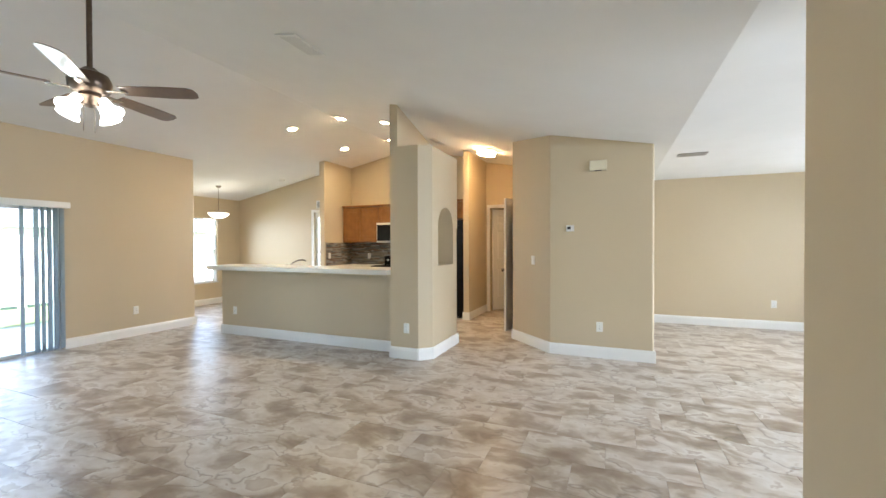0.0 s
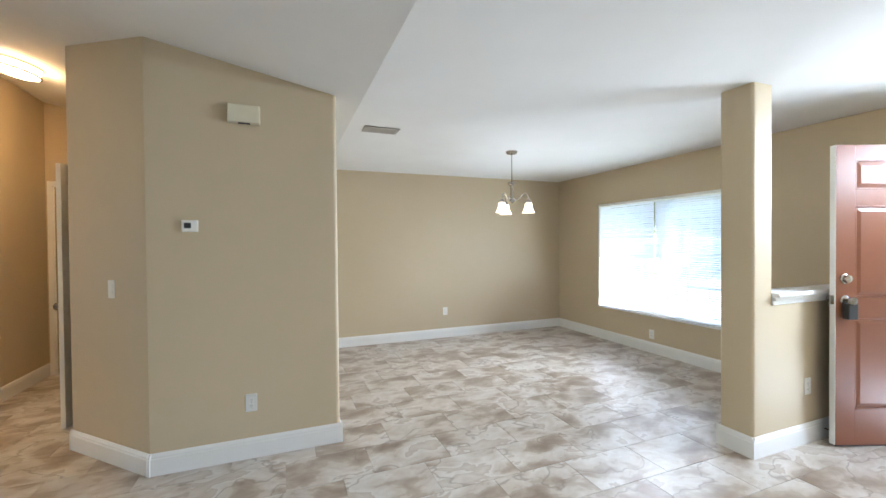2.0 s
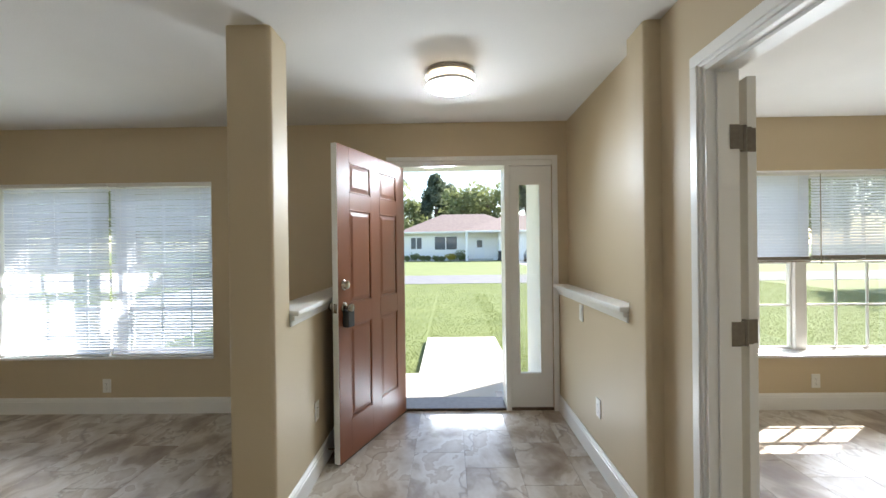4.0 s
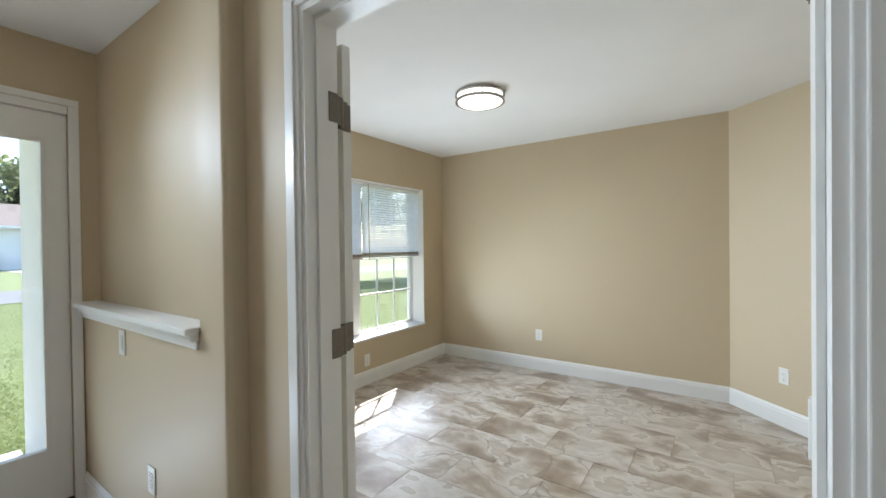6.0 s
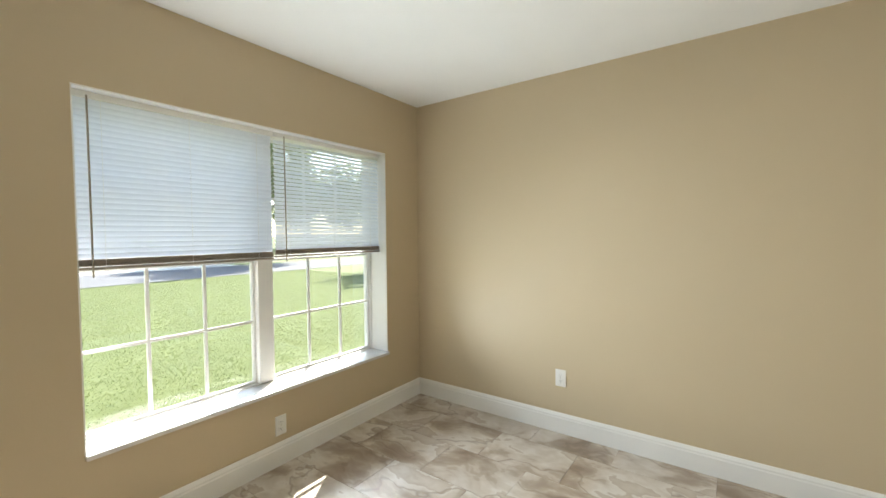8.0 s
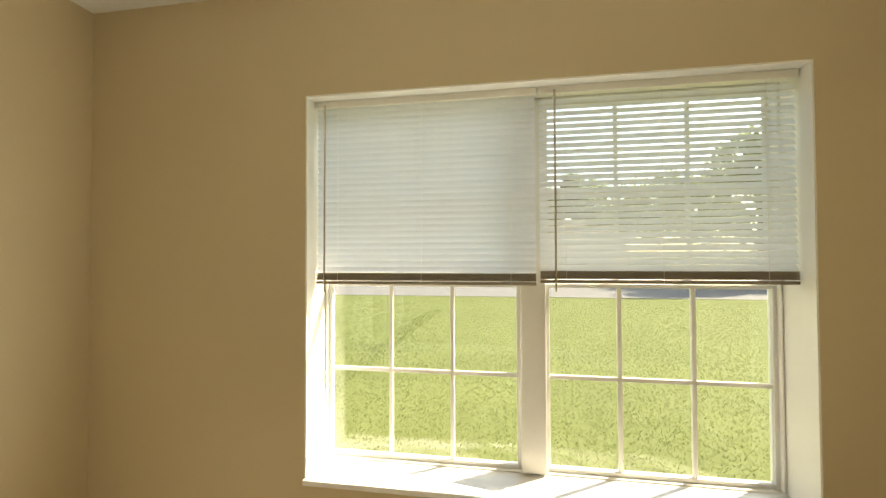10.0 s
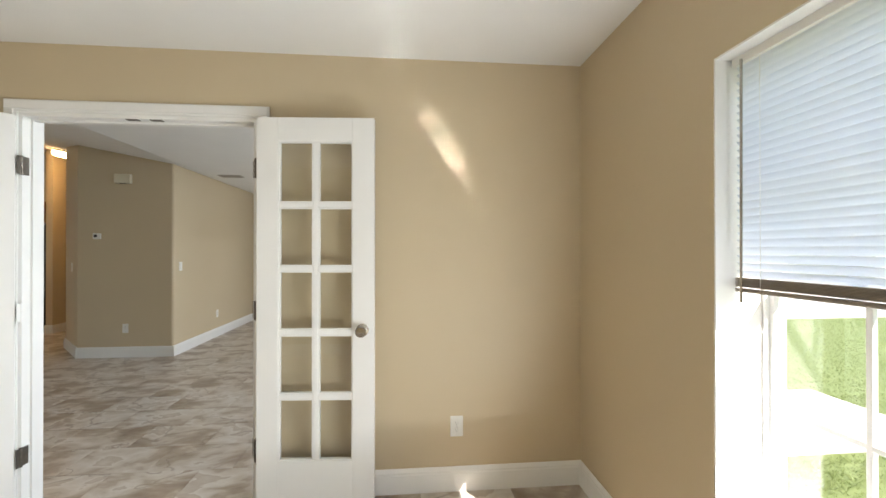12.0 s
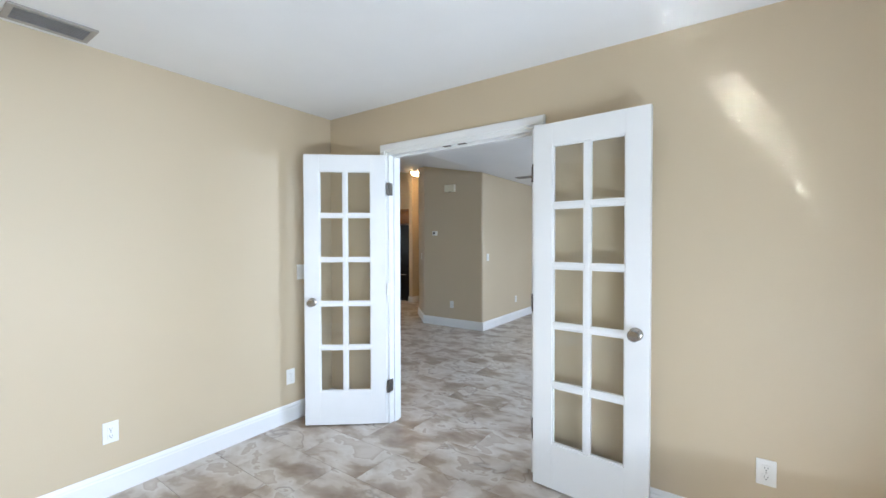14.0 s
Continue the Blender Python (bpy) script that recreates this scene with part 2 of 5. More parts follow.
LAWN = material("mown lawn", (0.145, 0.172, 0.058), 0.95, color2=(0.105, 0.132, 0.041), scale=0.9, detail=9, bump=0.4, bump_scale=90)
GRASS = material("grass blades", (0.20, 0.238, 0.080), 0.7, color2=(0.14, 0.178, 0.055), scale=1.5, through_light=0.45)
ROOF = material("brown shingle", (0.20, 0.155, 0.14), 0.9, color2=(0.145, 0.11, 0.10), scale=3, detail=8)
BARK = material("bark", (0.17, 0.13, 0.10), 0.95, color2=(0.10, 0.08, 0.06), scale=6, bump=0.8, bump_scale=30)
LEAF = material("broad leaves", (0.26, 0.29, 0.13), 0.6, color2=(0.17, 0.20, 0.085), scale=1.2, through_light=0.45)
PINE = material("pine needles", (0.17, 0.20, 0.13), 0.7, color2=(0.11, 0.14, 0.09), scale=1.2, through_light=0.4)
TILE, TILE_REST = tile_material("porcelain tile", False), tile_material("porcelain tile, joined", True)


# ---- building helpers ----
def finish(name, bm, mat, parent=None, smooth=False):
    me = bpy.data.meshes.new(name)
    bmesh.ops.recalc_face_normals(bm, faces=bm.faces)
    if smooth:
        for f in bm.faces:
            f.smooth = True
    bm.to_mesh(me)
    bm.free()
    if smooth:
        me.set_sharp_from_angle(angle=radians(38))
    me.materials.append(mat)
    ob = new(name, me)
    if parent:
        ob.parent = parent
    return ob


def part(name, bm, mat, parent, label="", smooth=False):
    ob = finish(name, bm, mat, parent, smooth)
    return tagged(ob, label) if label else ob


def thing(name, label, category, m=None, group="", kind=""):
    ob = new(name)
    ob.empty_display_size = 0.05
    if m is not None:
        ob.matrix_world = m
    return tagged(ob, label, category, group, kind)


def structure(ob, label="", category=""):
    return tagged(ob, label, category, kind="structure")


def box(bm, x0, y0, z0, x1, y1, z1, bevel=0.0, segs=2, m=None):
    vs = bmesh.ops.create_cube(bm, size=1.0)["verts"]
    for v in vs:
        v.co = Vector(((x0 + x1) / 2 + v.co.x * abs(x1 - x0), (y0 + y1) / 2 + v.co.y * abs(y1 - y0), (z0 + z1) / 2 + v.co.z * abs(z1 - z0)))
    if bevel:
        es = list({e for v in vs for e in v.link_edges})
        r = bmesh.ops.bevel(bm, geom=es, offset=bevel, segments=segs, profile=0.5, affect="EDGES")
        vs = list({v for f in r["faces"] for v in f.verts} | {v for v in vs if v.is_valid})
    if m is not None:
        for v in vs:
            v.co = m @ v.co
    return bm


def boxed(*args, **kw):
    return box(bmesh.new(), *args, **kw)


def prism(bm, pts, z0, z1):
    """A closed prism over the outline pts; z1 a number or a function of (x, y)."""
    top = (lambda x, y: z1) if not callable(z1) else z1
    low = [bm.verts.new((x, y, z0)) for x, y in pts]
    high = [bm.verts.new((x, y, top(x, y))) for x, y in pts]
    n = len(pts)
    bm.faces.new(low[::-1])
    bm.faces.new(high)
    for i in range(n):
        bm.faces.new((low[i], low[(i + 1) % n], high[(i + 1) % n], high[i]))
    return bm


def rounded(pts, radii, steps=5):
    """The outline pts with each corner rounded by its radius."""
    out = []
    for i, (p, r) in enumerate(zip(pts, radii)):
        p = Vector(p)
        if not r:
            out.append(tuple(p))
            continue
        a, b = (Vector(pts[i - 1]) - p).normalized(), (Vector(pts[(i + 1) % len(pts)]) - p).normalized()
        half = a.angle(b) / 2
        d = r / math.tan(half)
        c = p + (a + b).normalized() * (r / math.sin(half))
        s, e = p + a * d - c, p + b * d - c
        for k in range(steps + 1):
            t = k / steps
            v = s.lerp(e, t)
            out.append(tuple(c + v.normalized() * r))
    return out


def lathe(bm, profile, steps=24, m=None, caps=True):
    """A surface of revolution round z from (radius, z) pairs."""
    rings = []
    for r, z in profile:
        rings.append([bm.verts.new((r * math.cos(2 * math.pi * k / steps), r * math.sin(2 * math.pi * k / steps), z)) for k in range(steps)])
    for a, b in zip(rings, rings[1:]):
        for k in range(steps):
            bm.faces.new((a[k], a[(k + 1) % steps], b[(k + 1) % steps], b[k]))
    if caps:
        bm.faces.new(rings[0][::-1])
        bm.faces.new(rings[-1])
    if m is not None:
        for ring in rings:
            for v in ring:
                v.co = m @ v.co
    return bm


def tube(bm, points, radius, steps=8):
    """A round bar along points."""
    pts = [Vector(p) for p in points]
    rings = []
    for i, p in enumerate(pts):
        d = (pts[min(i + 1, len(pts) - 1)] - pts[max(i - 1, 0)]).normalized()
        q = d.to_track_quat("Z", "Y")
        r = radius[i] if isinstance(radius, (list, tuple)) else radius
        rings.append([bm.verts.new(p + q @ Vector((r * math.cos(2 * math.pi * k / steps), r * math.sin(2 * math.pi * k / steps), 0))) for k in range(steps)])
    for a, b in zip(rings, rings[1:]):
        for k in range(steps):
            bm.faces.new((a[k], a[(k + 1) % steps], b[(k + 1) % steps], b[k]))
    bm.faces.new(rings[0][::-1])
    bm.faces.new(rings[-1])
    return bm


# ---- large structure ----
FLAT, SLOPE, EDGE_Y, RIDGE_Y = 2.42, 0.19, -0.634, 3.87


def ceil(x, y):
    if y <= EDGE_Y:
        return FLAT
    if y <= RIDGE_Y:
        return FLAT + SLOPE * (y - EDGE_Y)
    return FLAT + SLOPE * (RIDGE_Y - EDGE_Y) - SLOPE * (y - RIDGE_Y)


def up(x, y):
    return ceil(x, y) + 0.03


def wall(name, x0, y0, x1, y1, openings=(), label="tan painted drywall wall with smooth texture", z1=None, axis=None):
    """A straight wall over the rectangle, with openings (from, to, bottom, top) along its longer side."""
    bm = bmesh.new()
    along_x = (abs(x1 - x0) >= abs(y1 - y0)) if axis is None else axis == "x"
    lo, hi = (min(x0, x1), max(x0, x1)) if along_x else (min(y0, y1), max(y0, y1))
    cuts = sorted({lo, hi} | {c for o in openings for c in o[:2]} | ({RIDGE_Y} if not along_x and lo < RIDGE_Y < hi else set()) | ({EDGE_Y} if not along_x and lo < EDGE_Y < hi else set()))
    top = up if z1 is None else z1
    for a, b in zip(cuts, cuts[1:]):
        rect = [(a, y0), (b, y0), (b, y1), (a, y1)] if along_x else [(x0, a), (x1, a), (x1, b), (x0, b)]
        hole = [o for o in openings if o[0] <= a + 1e-6 and o[1] >= b - 1e-6]
        if hole:
            if hole[0][2] > 0:
                prism(bm, rect, 0, hole[0][2])
            prism(bm, rect, hole[0][3], top)
        else:
            prism(bm, rect, 0, top)
    return structure(finish(name, bm, PAINT), label, "wall")


def solid(name, pts, radii=None, z1=None, label="tan painted drywall wall with rounded corners", z0=0):
    pts = rounded(pts, radii) if radii else pts
    return structure(finish(name, prism(bmesh.new(), pts, z0, up if z1 is None else z1), PAINT, smooth=bool(radii)), label, "wall")


DEN_E, DEN_EO, DEN_W, DEN_N, DEN_NO, FRONT, FRONT_O, DIN_S = 2.355, 2.475, -0.865, -0.79, -0.71, -4.43, -4.67, -4.43
DOOR_S, DOOR_N = -2.62, -1.44
wall("wall_front", -1.1, FRONT, 4.345, FRONT_O, [(-0.48, 1.333, 0.43, 1.98), (2.60, 3.945, 0, 2.10)])
wall("wall_front_dining", 4.345, DIN_S, 8.40, FRONT_O, [(5.47, 7.313, 0.46, 1.957)])
wall("wall_den_west", -1.1, FRONT, DEN_W, -1.54)
solid("wall_den_corner", [(DEN_W, -1.54), (-0.115, DEN_N), (-0.115, DEN_NO), (-1.1, DEN_NO), (-1.1, -1.54)])
wall("wall_den_north", -0.115, DEN_N, DEN_E, DEN_NO)
wall("wall_den_east", DEN_E, FRONT, DEN_EO, DEN_N, [(DOOR_S, DOOR_N, 0, 2.06)])
solid("wall_den_northeast", [(DEN_E, DEN_N), (DEN_EO, DEN_N), (DEN_EO, DEN_NO), (DEN_E, DEN_NO)], [0, 0, 0.035, 0])
wall("wall_living_south", -2.65, DEN_N, -1.1, DEN_NO)
wall("wall_living_west", -2.80, DEN_N, -2.65, 6.65)
wall("wall_living_north", -2.65, 6.50, 5.10, 6.65, [(-1.4, 3.39, 0, 1.84)])
solid("wall_living_end", [(5.10, 6.50), (5.18, 6.50), (5.18, 6.65), (5.10, 6.65)], [0, 0.03, 0, 0])
wall("wall_nook_west", 5.06, 6.65, 5.18, 8.55)
wall("wall_nook_north", 5.18, 8.38, 7.70, 8.55, [(5.55, 7.09, 0.50, 1.95)])
wall("wall_nook_east", 7.70, 5.37, 7.85, 8.55, [(5.42, 6.10, 0, 2.05)])
wall("wall_kitchen_stub", 7.0, 5.25, 7.90, 5.37)
wall("wall_kitchen_back", 7.90, 2.40, 8.02, 5.37)
wall("wall_pantry", 7.22, 2.30, 8.30, 2.40)
wall("wall_hall_end", 8.30, 1.152, 8.42, 2.40, [(1.45, 2.22, 0, 2.06)])
wall("wall_hall_south", 6.15, 1.152, 8.30, 1.272, [(6.45, 7.27, 0, 2.05)])
solid("wall_hall_angle", [(5.545, 0.67), (6.15, 1.272), (6.20, 1.152), (5.665, 0.62)])
solid("wall_hall_west", [(5.548, -0.465), (5.545, 0.67), (5.665, 0.62), (5.668, -0.345), (5.668, -0.465)], [0.03, 0, 0, 0, 0])
wall("wall_dining_north", 5.668, -0.465, 8.40, -0.345)
wall("wall_dining_east", 8.23, -0.465, 8.40, DIN_S)
# far room behind the hall door, and the closet behind the half-open door
wall("wall_back_room_north", 8.42, 2.40, 10.2, 2.52, z1=2.45)
wall("wall_back_room_east", 10.2, 1.0, 10.32, 2.52, z1=2.45)
wall("wall_back_room_south", 8.42, 1.0, 10.2, 1.12, z1=2.45)
wall("wall_closet_east", 8.05, -0.345, 8.17, 1.152)
# foyer pier and half walls
solid("wall_foyer_pier", [(DEN_EO, -3.115), (2.55, -3.115), (2.55, -2.93), (DEN_EO, -2.93)], [0, 0, 0.025, 0], label="tan pier beside the foyer ledge")
wall("wall_foyer_ledge", DEN_EO, FRONT, 2.55, -3.115, z1=1.03, axis="y", label="low tan wall under a white ledge")
solid("wall_foyer_post", [(4.285, -3.09), (4.50, -3.09), (4.50, -2.905), (4.285, -2.905)], [0, 0.022, 0.022, 0.022], label="tan square drywall post with rounded corners")
wall("wall_foyer_half", 4.285, FRONT, 4.405, -3.09, z1=1.03, axis="y", label="tan half wall between foyer and dining room")
# breakfast bar wall and the niche column
wall("wall_bar", 4.87, 2.40, 4.99, 5.47, z1=0.995, axis="y", label="tan half wall carrying the breakfast bar")
solid("wall_column_upper", [(4.655, 2.30), (5.605, 2.30), (5.605, 2.40), (4.655, 2.40)], z0=2.4905, z1=lambda x, y: up(x, y) - 0.03 - 0.27 * (x - 4.655), label="tan wall rising from the column to the ceiling")


def niche_column():
    """The column with chamfered corner and an arched niche in its south face."""
    bm = bmesh.new()
    x0, x1, top, sill, spring = 4.957, 5.452, 2.49, 1.08, 1.555
    cx, r = (x0 + x1) / 2, (x1 - x0) / 2
    prism(bm, [(4.66, 2.40), (4.66, 2.037), (4.785, 1.912), (4.785, 2.40)], 0, top)
    prism(bm, [(4.785, 2.40), (4.785, 2.14), (5.61, 2.14), (5.61, 2.40)], 0, top)
    prism(bm, [(4.785, 2.14), (4.785, 1.912), (x0, 1.912), (x0, 2.14)], 0, spring)
    prism(bm, [(x0, 2.14), (x0, 1.912), (x1, 1.912), (x1, 2.14)], 0, sill)
    prism(bm, rounded([(x1, 2.14), (x1, 1.912), (5.61, 1.912), (5.61, 2.14)], [0, 0, 0.03, 0]), 0, spring)
    outline = [(4.785, spring), (x0, spring)] + [(cx - r * math.cos(math.pi * k / 20), spring + 0.25 * math.sin(math.pi * k / 20)) for k in range(1, 20)] + [(x1, spring), (5.61, spring), (5.61, top), (4.785, top)]
    front = [bm.verts.new((x, 1.912, z)) for x, z in outline]
    back = [bm.verts.new((x, 2.14, z)) for x, z in outline]
    bm.faces.new(front)
    bm.faces.new(back[::-1])
    for i in range(len(outline)):
        j = (i + 1) % len(outline)
        bm.faces.new((front[i], back[i], back[j], front[j]))
    return structure(finish("wall_column", bm, PAINT), "tan drywall column with an arched niche", "column")


niche_column()


def ceiling(name, y0, y1, x0=-2.8, x1=8.42, label="white textured ceiling"):
    bm = bmesh.new()
    a, b = ceil(0, y0 - 1e-6) if name != "ceiling_flat" else FLAT, ceil(0, y1)
    vs = [bm.verts.new(p) for p in ((x0, y0, ceil(0, y0)), (x1, y0, ceil(0, y0)), (x1, y1, b), (x0, y1, b),
                                    (x0, y0, ceil(0, y0) + 0.1), (x1, y0, ceil(0, y0) + 0.1), (x1, y1, b + 0.1), (x0, y1, b + 0.1))]
    for q in ((0, 3, 2, 1), (4, 5, 6, 7), (0, 1, 5, 4), (1, 2, 6, 5), (2, 3, 7, 6), (3, 0, 4, 7)):
        bm.faces.new([vs[i] for i in q])
    return structure(finish(name, bm, CEILING), label, "ceiling")


ceiling("ceiling_flat", FRONT_O, EDGE_Y)
ceiling("ceiling_slope_south", EDGE_Y, RIDGE_Y)
ceiling("ceiling_slope_north", RIDGE_Y, 8.55)
structure(finish("ceiling_back_room", boxed(8.42, 1.0, 2.42, 10.32, 2.52, 2.5), CEILING), "white ceiling of the back room", "ceiling")
structure(finish("eave", boxed(-1.6, -5.27, 2.42, 8.9, FRONT_O, 2.55), TRIM), "white boxed eave over the front wall", "eave")


def baseboard(points):
    for i, (p, q) in enumerate(zip(points, points[1:])):
        p, q = Vector(p), Vector(q)
        d = (q - p).normalized()
        n = Vector((-d.y, d.x))
        h = 0.134 + 0.0007 * (i % 3)
        prof = [(0, 0), (0.016, 0), (0.016, h - 0.034), (0.013, h - 0.028), (0.013, h - 0.018), (0.007, h - 0.006), (0.004, h), (0, h)]
        bm = bmesh.new()
        ends = []
        for c in (p - d * 0.0155, q + d * 0.0155):
            ends.append([bm.verts.new((c.x + n.x * o, c.y + n.y * o, z)) for o, z in prof])
        for k in range(len(prof)):
            j = (k + 1) % len(prof)
            bm.faces.new((ends[0][k], ends[0][j], ends[1][j], ends[1][k]))
        bm.faces.new(ends[0][::-1])
        bm.faces.new(ends[1])
        structure(finish("baseboard", bm, TRIM), "white moulded baseboard", "baseboard")


for run in (
    [(-0.115, DEN_N), (DEN_W, -1.54), (DEN_W, FRONT), (DEN_E, FRONT), (DEN_E, DOOR_S - 0.075)],
    [(DEN_E, DOOR_N + 0.075), (DEN_E, DEN_N), (-0.115, DEN_N)],
    [(-2.65, DEN_NO), (DEN_EO, DEN_NO), (DEN_EO, DOOR_N + 0.075)],
    [(DEN_EO, DOOR_S - 0.075), (DEN_EO, -2.93), (2.55, -2.93), (2.55, FRONT)],
    [(3.96, FRONT), (4.285, FRONT), (4.285, -2.905), (4.50, -2.905), (4.50, -3.09), (4.405, -3.09), (4.405, DIN_S), (8.23, DIN_S), (8.23, -0.465), (5.548, -0.465),
     (5.545, 0.67), (6.15, 1.272), (6.38, 1.272)],
    [(7.34, 1.272), (8.30, 1.272), (8.30, 1.38)],
    [(8.30, 2.29), (8.30, 2.30), (7.22, 2.30), (7.22, 2.40)],
    [(5.61, 2.40), (5.61, 1.912), (4.785, 1.912), (4.66, 2.037), (4.66, 2.40)],
    [(4.87, 2.41), (4.87, 5.47), (4.99, 5.47)],
    [(7.70, 6.18), (7.70, 8.38), (5.18, 8.38), (5.18, 6.50), (3.42, 6.50)],
    [(-1.43, 6.50), (-2.65, 6.50), (-2.65, DEN_NO)],
):
    baseboard(run)


# ---- ledges of the foyer ----
def ledge(name, x0, x1, y0, y1, face):
    """A white ledge cap with a stepped moulding under its lip; face is +1 when the lip points to +x."""
    ob = thing(name, "white moulded wood ledge capping the low foyer wall", "ledge", kind="structure")
    part("top_board", boxed(x0, y0, 1.033, x1, y1, 1.06, bevel=0.006), TRIM, ob)
    lip = x1 if face > 0 else x0
    for k, (o, z0, z1) in enumerate(((0.022, 1.008, 1.0325), (0.038, 0.978, 1.0075))):
        a, b = sorted((lip - face * o, lip - face * 0.05))
        part("moulding", boxed(a, y0 + 0.004, z0, b, y1, z1, bevel=0.004), TRIM, ob)
    return ob


ledge("ledge_west", DEN_EO, 2.60, FRONT, -3.118, 1)
ledge("ledge_east", 4.237, 4.45, FRONT, -3.092, -1)


# ---- windows and blinds ----
def sash_window(name, label, x0, x1, y, z0, z1, mullion, rail_z, rows=2):
    """Two single-hung units side by side behind a deep reveal, with a grid of muntins."""
    ob = thing(name, label, "window", kind="structure")
    f = 0.010
    part("window_frame", box(box(box(boxed(x0, y - 0.05, z0, x0 + f, y + 0.03, z1, bevel=0.004), x1 - f, y - 0.05, z0, x1, y + 0.03, z1, bevel=0.004),
                                 x0 + f, y - 0.05, z0, x1 - f, y + 0.03, z0 + f, bevel=0.004), x0 + f, y - 0.05, z1 - f, x1 - f, y + 0.03, z1, bevel=0.004), VINYL, ob)
    part("mullion", boxed(mullion - 0.05, y - 0.05, z0 + f, mullion + 0.05, y + 0.045, z1 - f, bevel=0.006), VINYL, ob)
    for a, b in ((x0 + f, mullion - 0.05), (mullion + 0.05, x1 - f)):
        for lo, hi, dy in ((z0 + f, rail_z, 0.0), (rail_z, z1 - f, -0.028)):
            s = 0.016
            sash = part("sash", box(box(box(boxed(a, y - 0.012 + dy, lo, a + s, y + 0.012 + dy, hi, bevel=0.003), b - s, y - 0.012 + dy, lo, b, y + 0.012 + dy, hi, bevel=0.003),
                                        a + s, y - 0.012 + dy, lo, b - s, y + 0.012 + dy, lo + s, bevel=0.003), a + s, y - 0.012 + dy, hi - s, b - s, y + 0.012 + dy, hi, bevel=0.003), VINYL, ob)
            for k in (1, 2):
                x = a + s + (b - a - 2 * s) * k / 3
                part("muntin", boxed(x - 0.008, y - 0.008 + dy, lo + s, x + 0.008, y + 0.008 + dy, hi - s, bevel=0.002), VINYL, sash)
            for k in range(1, rows):
                z = lo + s + (hi - lo - 2 * s) * k / rows
                part("muntin", boxed(a + s, y - 0.0075 + dy, z - 0.008, b - s, y + 0.0075 + dy, z + 0.008, bevel=0.002), VINYL, sash)
            pane = part("pane", boxed(a + s, y - 0.002 + dy, lo + s, b - s, y + 0.002 + dy, hi - s), GLASS, sash)
            pane.visible_shadow = False
    return ob


def reveal(x0, x1, y_in, y_out, z0, z1, mat):
    """White painted lining of a window's reveal."""
    bm = bmesh.new()
    box(bm, x0 - 0.001, y_out, z0, x0 + 0.006, y_in - 0.002, z1)
    box(bm, x1 - 0.006, y_out, z0, x1 + 0.001, y_in - 0.002, z1)
    box(bm, x0 + 0.006, y_out, z1 - 0.006, x1 - 0.006, y_in - 0.002, z1 + 0.001)
    return structure(finish("window_reveal", bm, mat), "white painted window reveal", "reveal")


def blind(label, x0, x1, y, z_top, z_bottom, tilt, group, stack=0, wand_x=None):
    """A horizontal slat blind: head rail, slats, ladder cords, bottom rail with stacked slats, wand."""
    ob = thing("window_blind", label, "blind", group=group)
    part("head_rail", boxed(x0, y - 0.02, z_top - 0.028, x1, y + 0.02, z_top, bevel=0.003), PLASTIC, ob)
    part("bottom_rail", boxed(x0 + 0.004, y - 0.014, z_bottom, x1 - 0.004, y + 0.014, z_bottom + 0.012, bevel=0.003), RAILSHADE if stack else PLASTIC, ob)
    w, n = 0.0138, 4
    bm = bmesh.new()
    rows = []
    for k in range(n + 1):
        u = -w + 2 * w * k / n
        rows.append([bm.verts.new((x, u, 0.0022 * (1 - (u / w) ** 2))) for x in (x0 + 0.005, x1 - 0.005)])
    for a, b in zip(rows, rows[1:]):
        bm.faces.new((a[0], a[1], b[1], b[0]))
    first = None
    z = z_bottom + 0.016
    # stacked slats match the white ones; their shade is put into the colour
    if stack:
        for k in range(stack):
            part("stacked_slat", boxed(x0 + 0.005, y - 0.0125, z, x1 - 0.005, y + 0.0125, z + 0.0026, bevel=0.0008), RAILSHADE, ob)
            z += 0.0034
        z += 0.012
    rng = random.Random(int(x0 * 100))
    while z < z_top - 0.034:
        if first is None:
            first = part("slat", bm, SLAT, ob)
            s = first
        else:
            s = new("slat", first.data)
            s.parent = ob
        s.location, s.rotation_euler = (0, y, z), (radians(tilt + rng.uniform(-0.4, 0.4)), radians(rng.uniform(-0.012, 0.012)), 0)
        z += 0.0245
    for x in (x0 + 0.10, (x0 + x1) / 2, x1 - 0.10):
        for dy in (-0.0135, 0.0135):
            part("cord", boxed(x - 0.0006, y + dy - 0.0005, z_bottom, x + 0.0006, y + dy + 0.0005, z_top - 0.02), PLASTIC, ob)
    if wand_x is not None:
        part("wand", tube(bmesh.new(), [(wand_x, y + 0.03, z_top - 0.02), (wand_x, y + 0.032, z_bottom - 0.03)], 0.004), PLASTIC if not stack else NICKEL, ob, "thin tilt wand")
    return ob


def sill(x0, x1, y_in, y_out, z):
    ob = thing("window_sill", "white marble window sill with a small lip", "sill", kind="structure")
    part("slab", boxed(x0 + 0.001, y_out, z - 0.022, x1 - 0.001, y_in + 0.022, z, bevel=0.004), SILL, ob)
    return ob


DEN_WY, DIN_WY = -4.625, -4.61
sash_window("window_1", "white vinyl double single-hung window with grids", -0.473, 1.326, DEN_WY, 0.448, 1.973, 0.430, 1.215)
reveal(-0.48, 1.333, FRONT, FRONT_O, 0.452, 1.98, TRIM)
sill(-0.48, 1.333, FRONT, FRONT_O + 0.02, 0.452)
blind("white slat blind raised halfway, bottom rail toned taupe as shade", 0.418, 1.322, -4.505, 1.974, 1.215, 61, "den blinds", 9, 1.272)
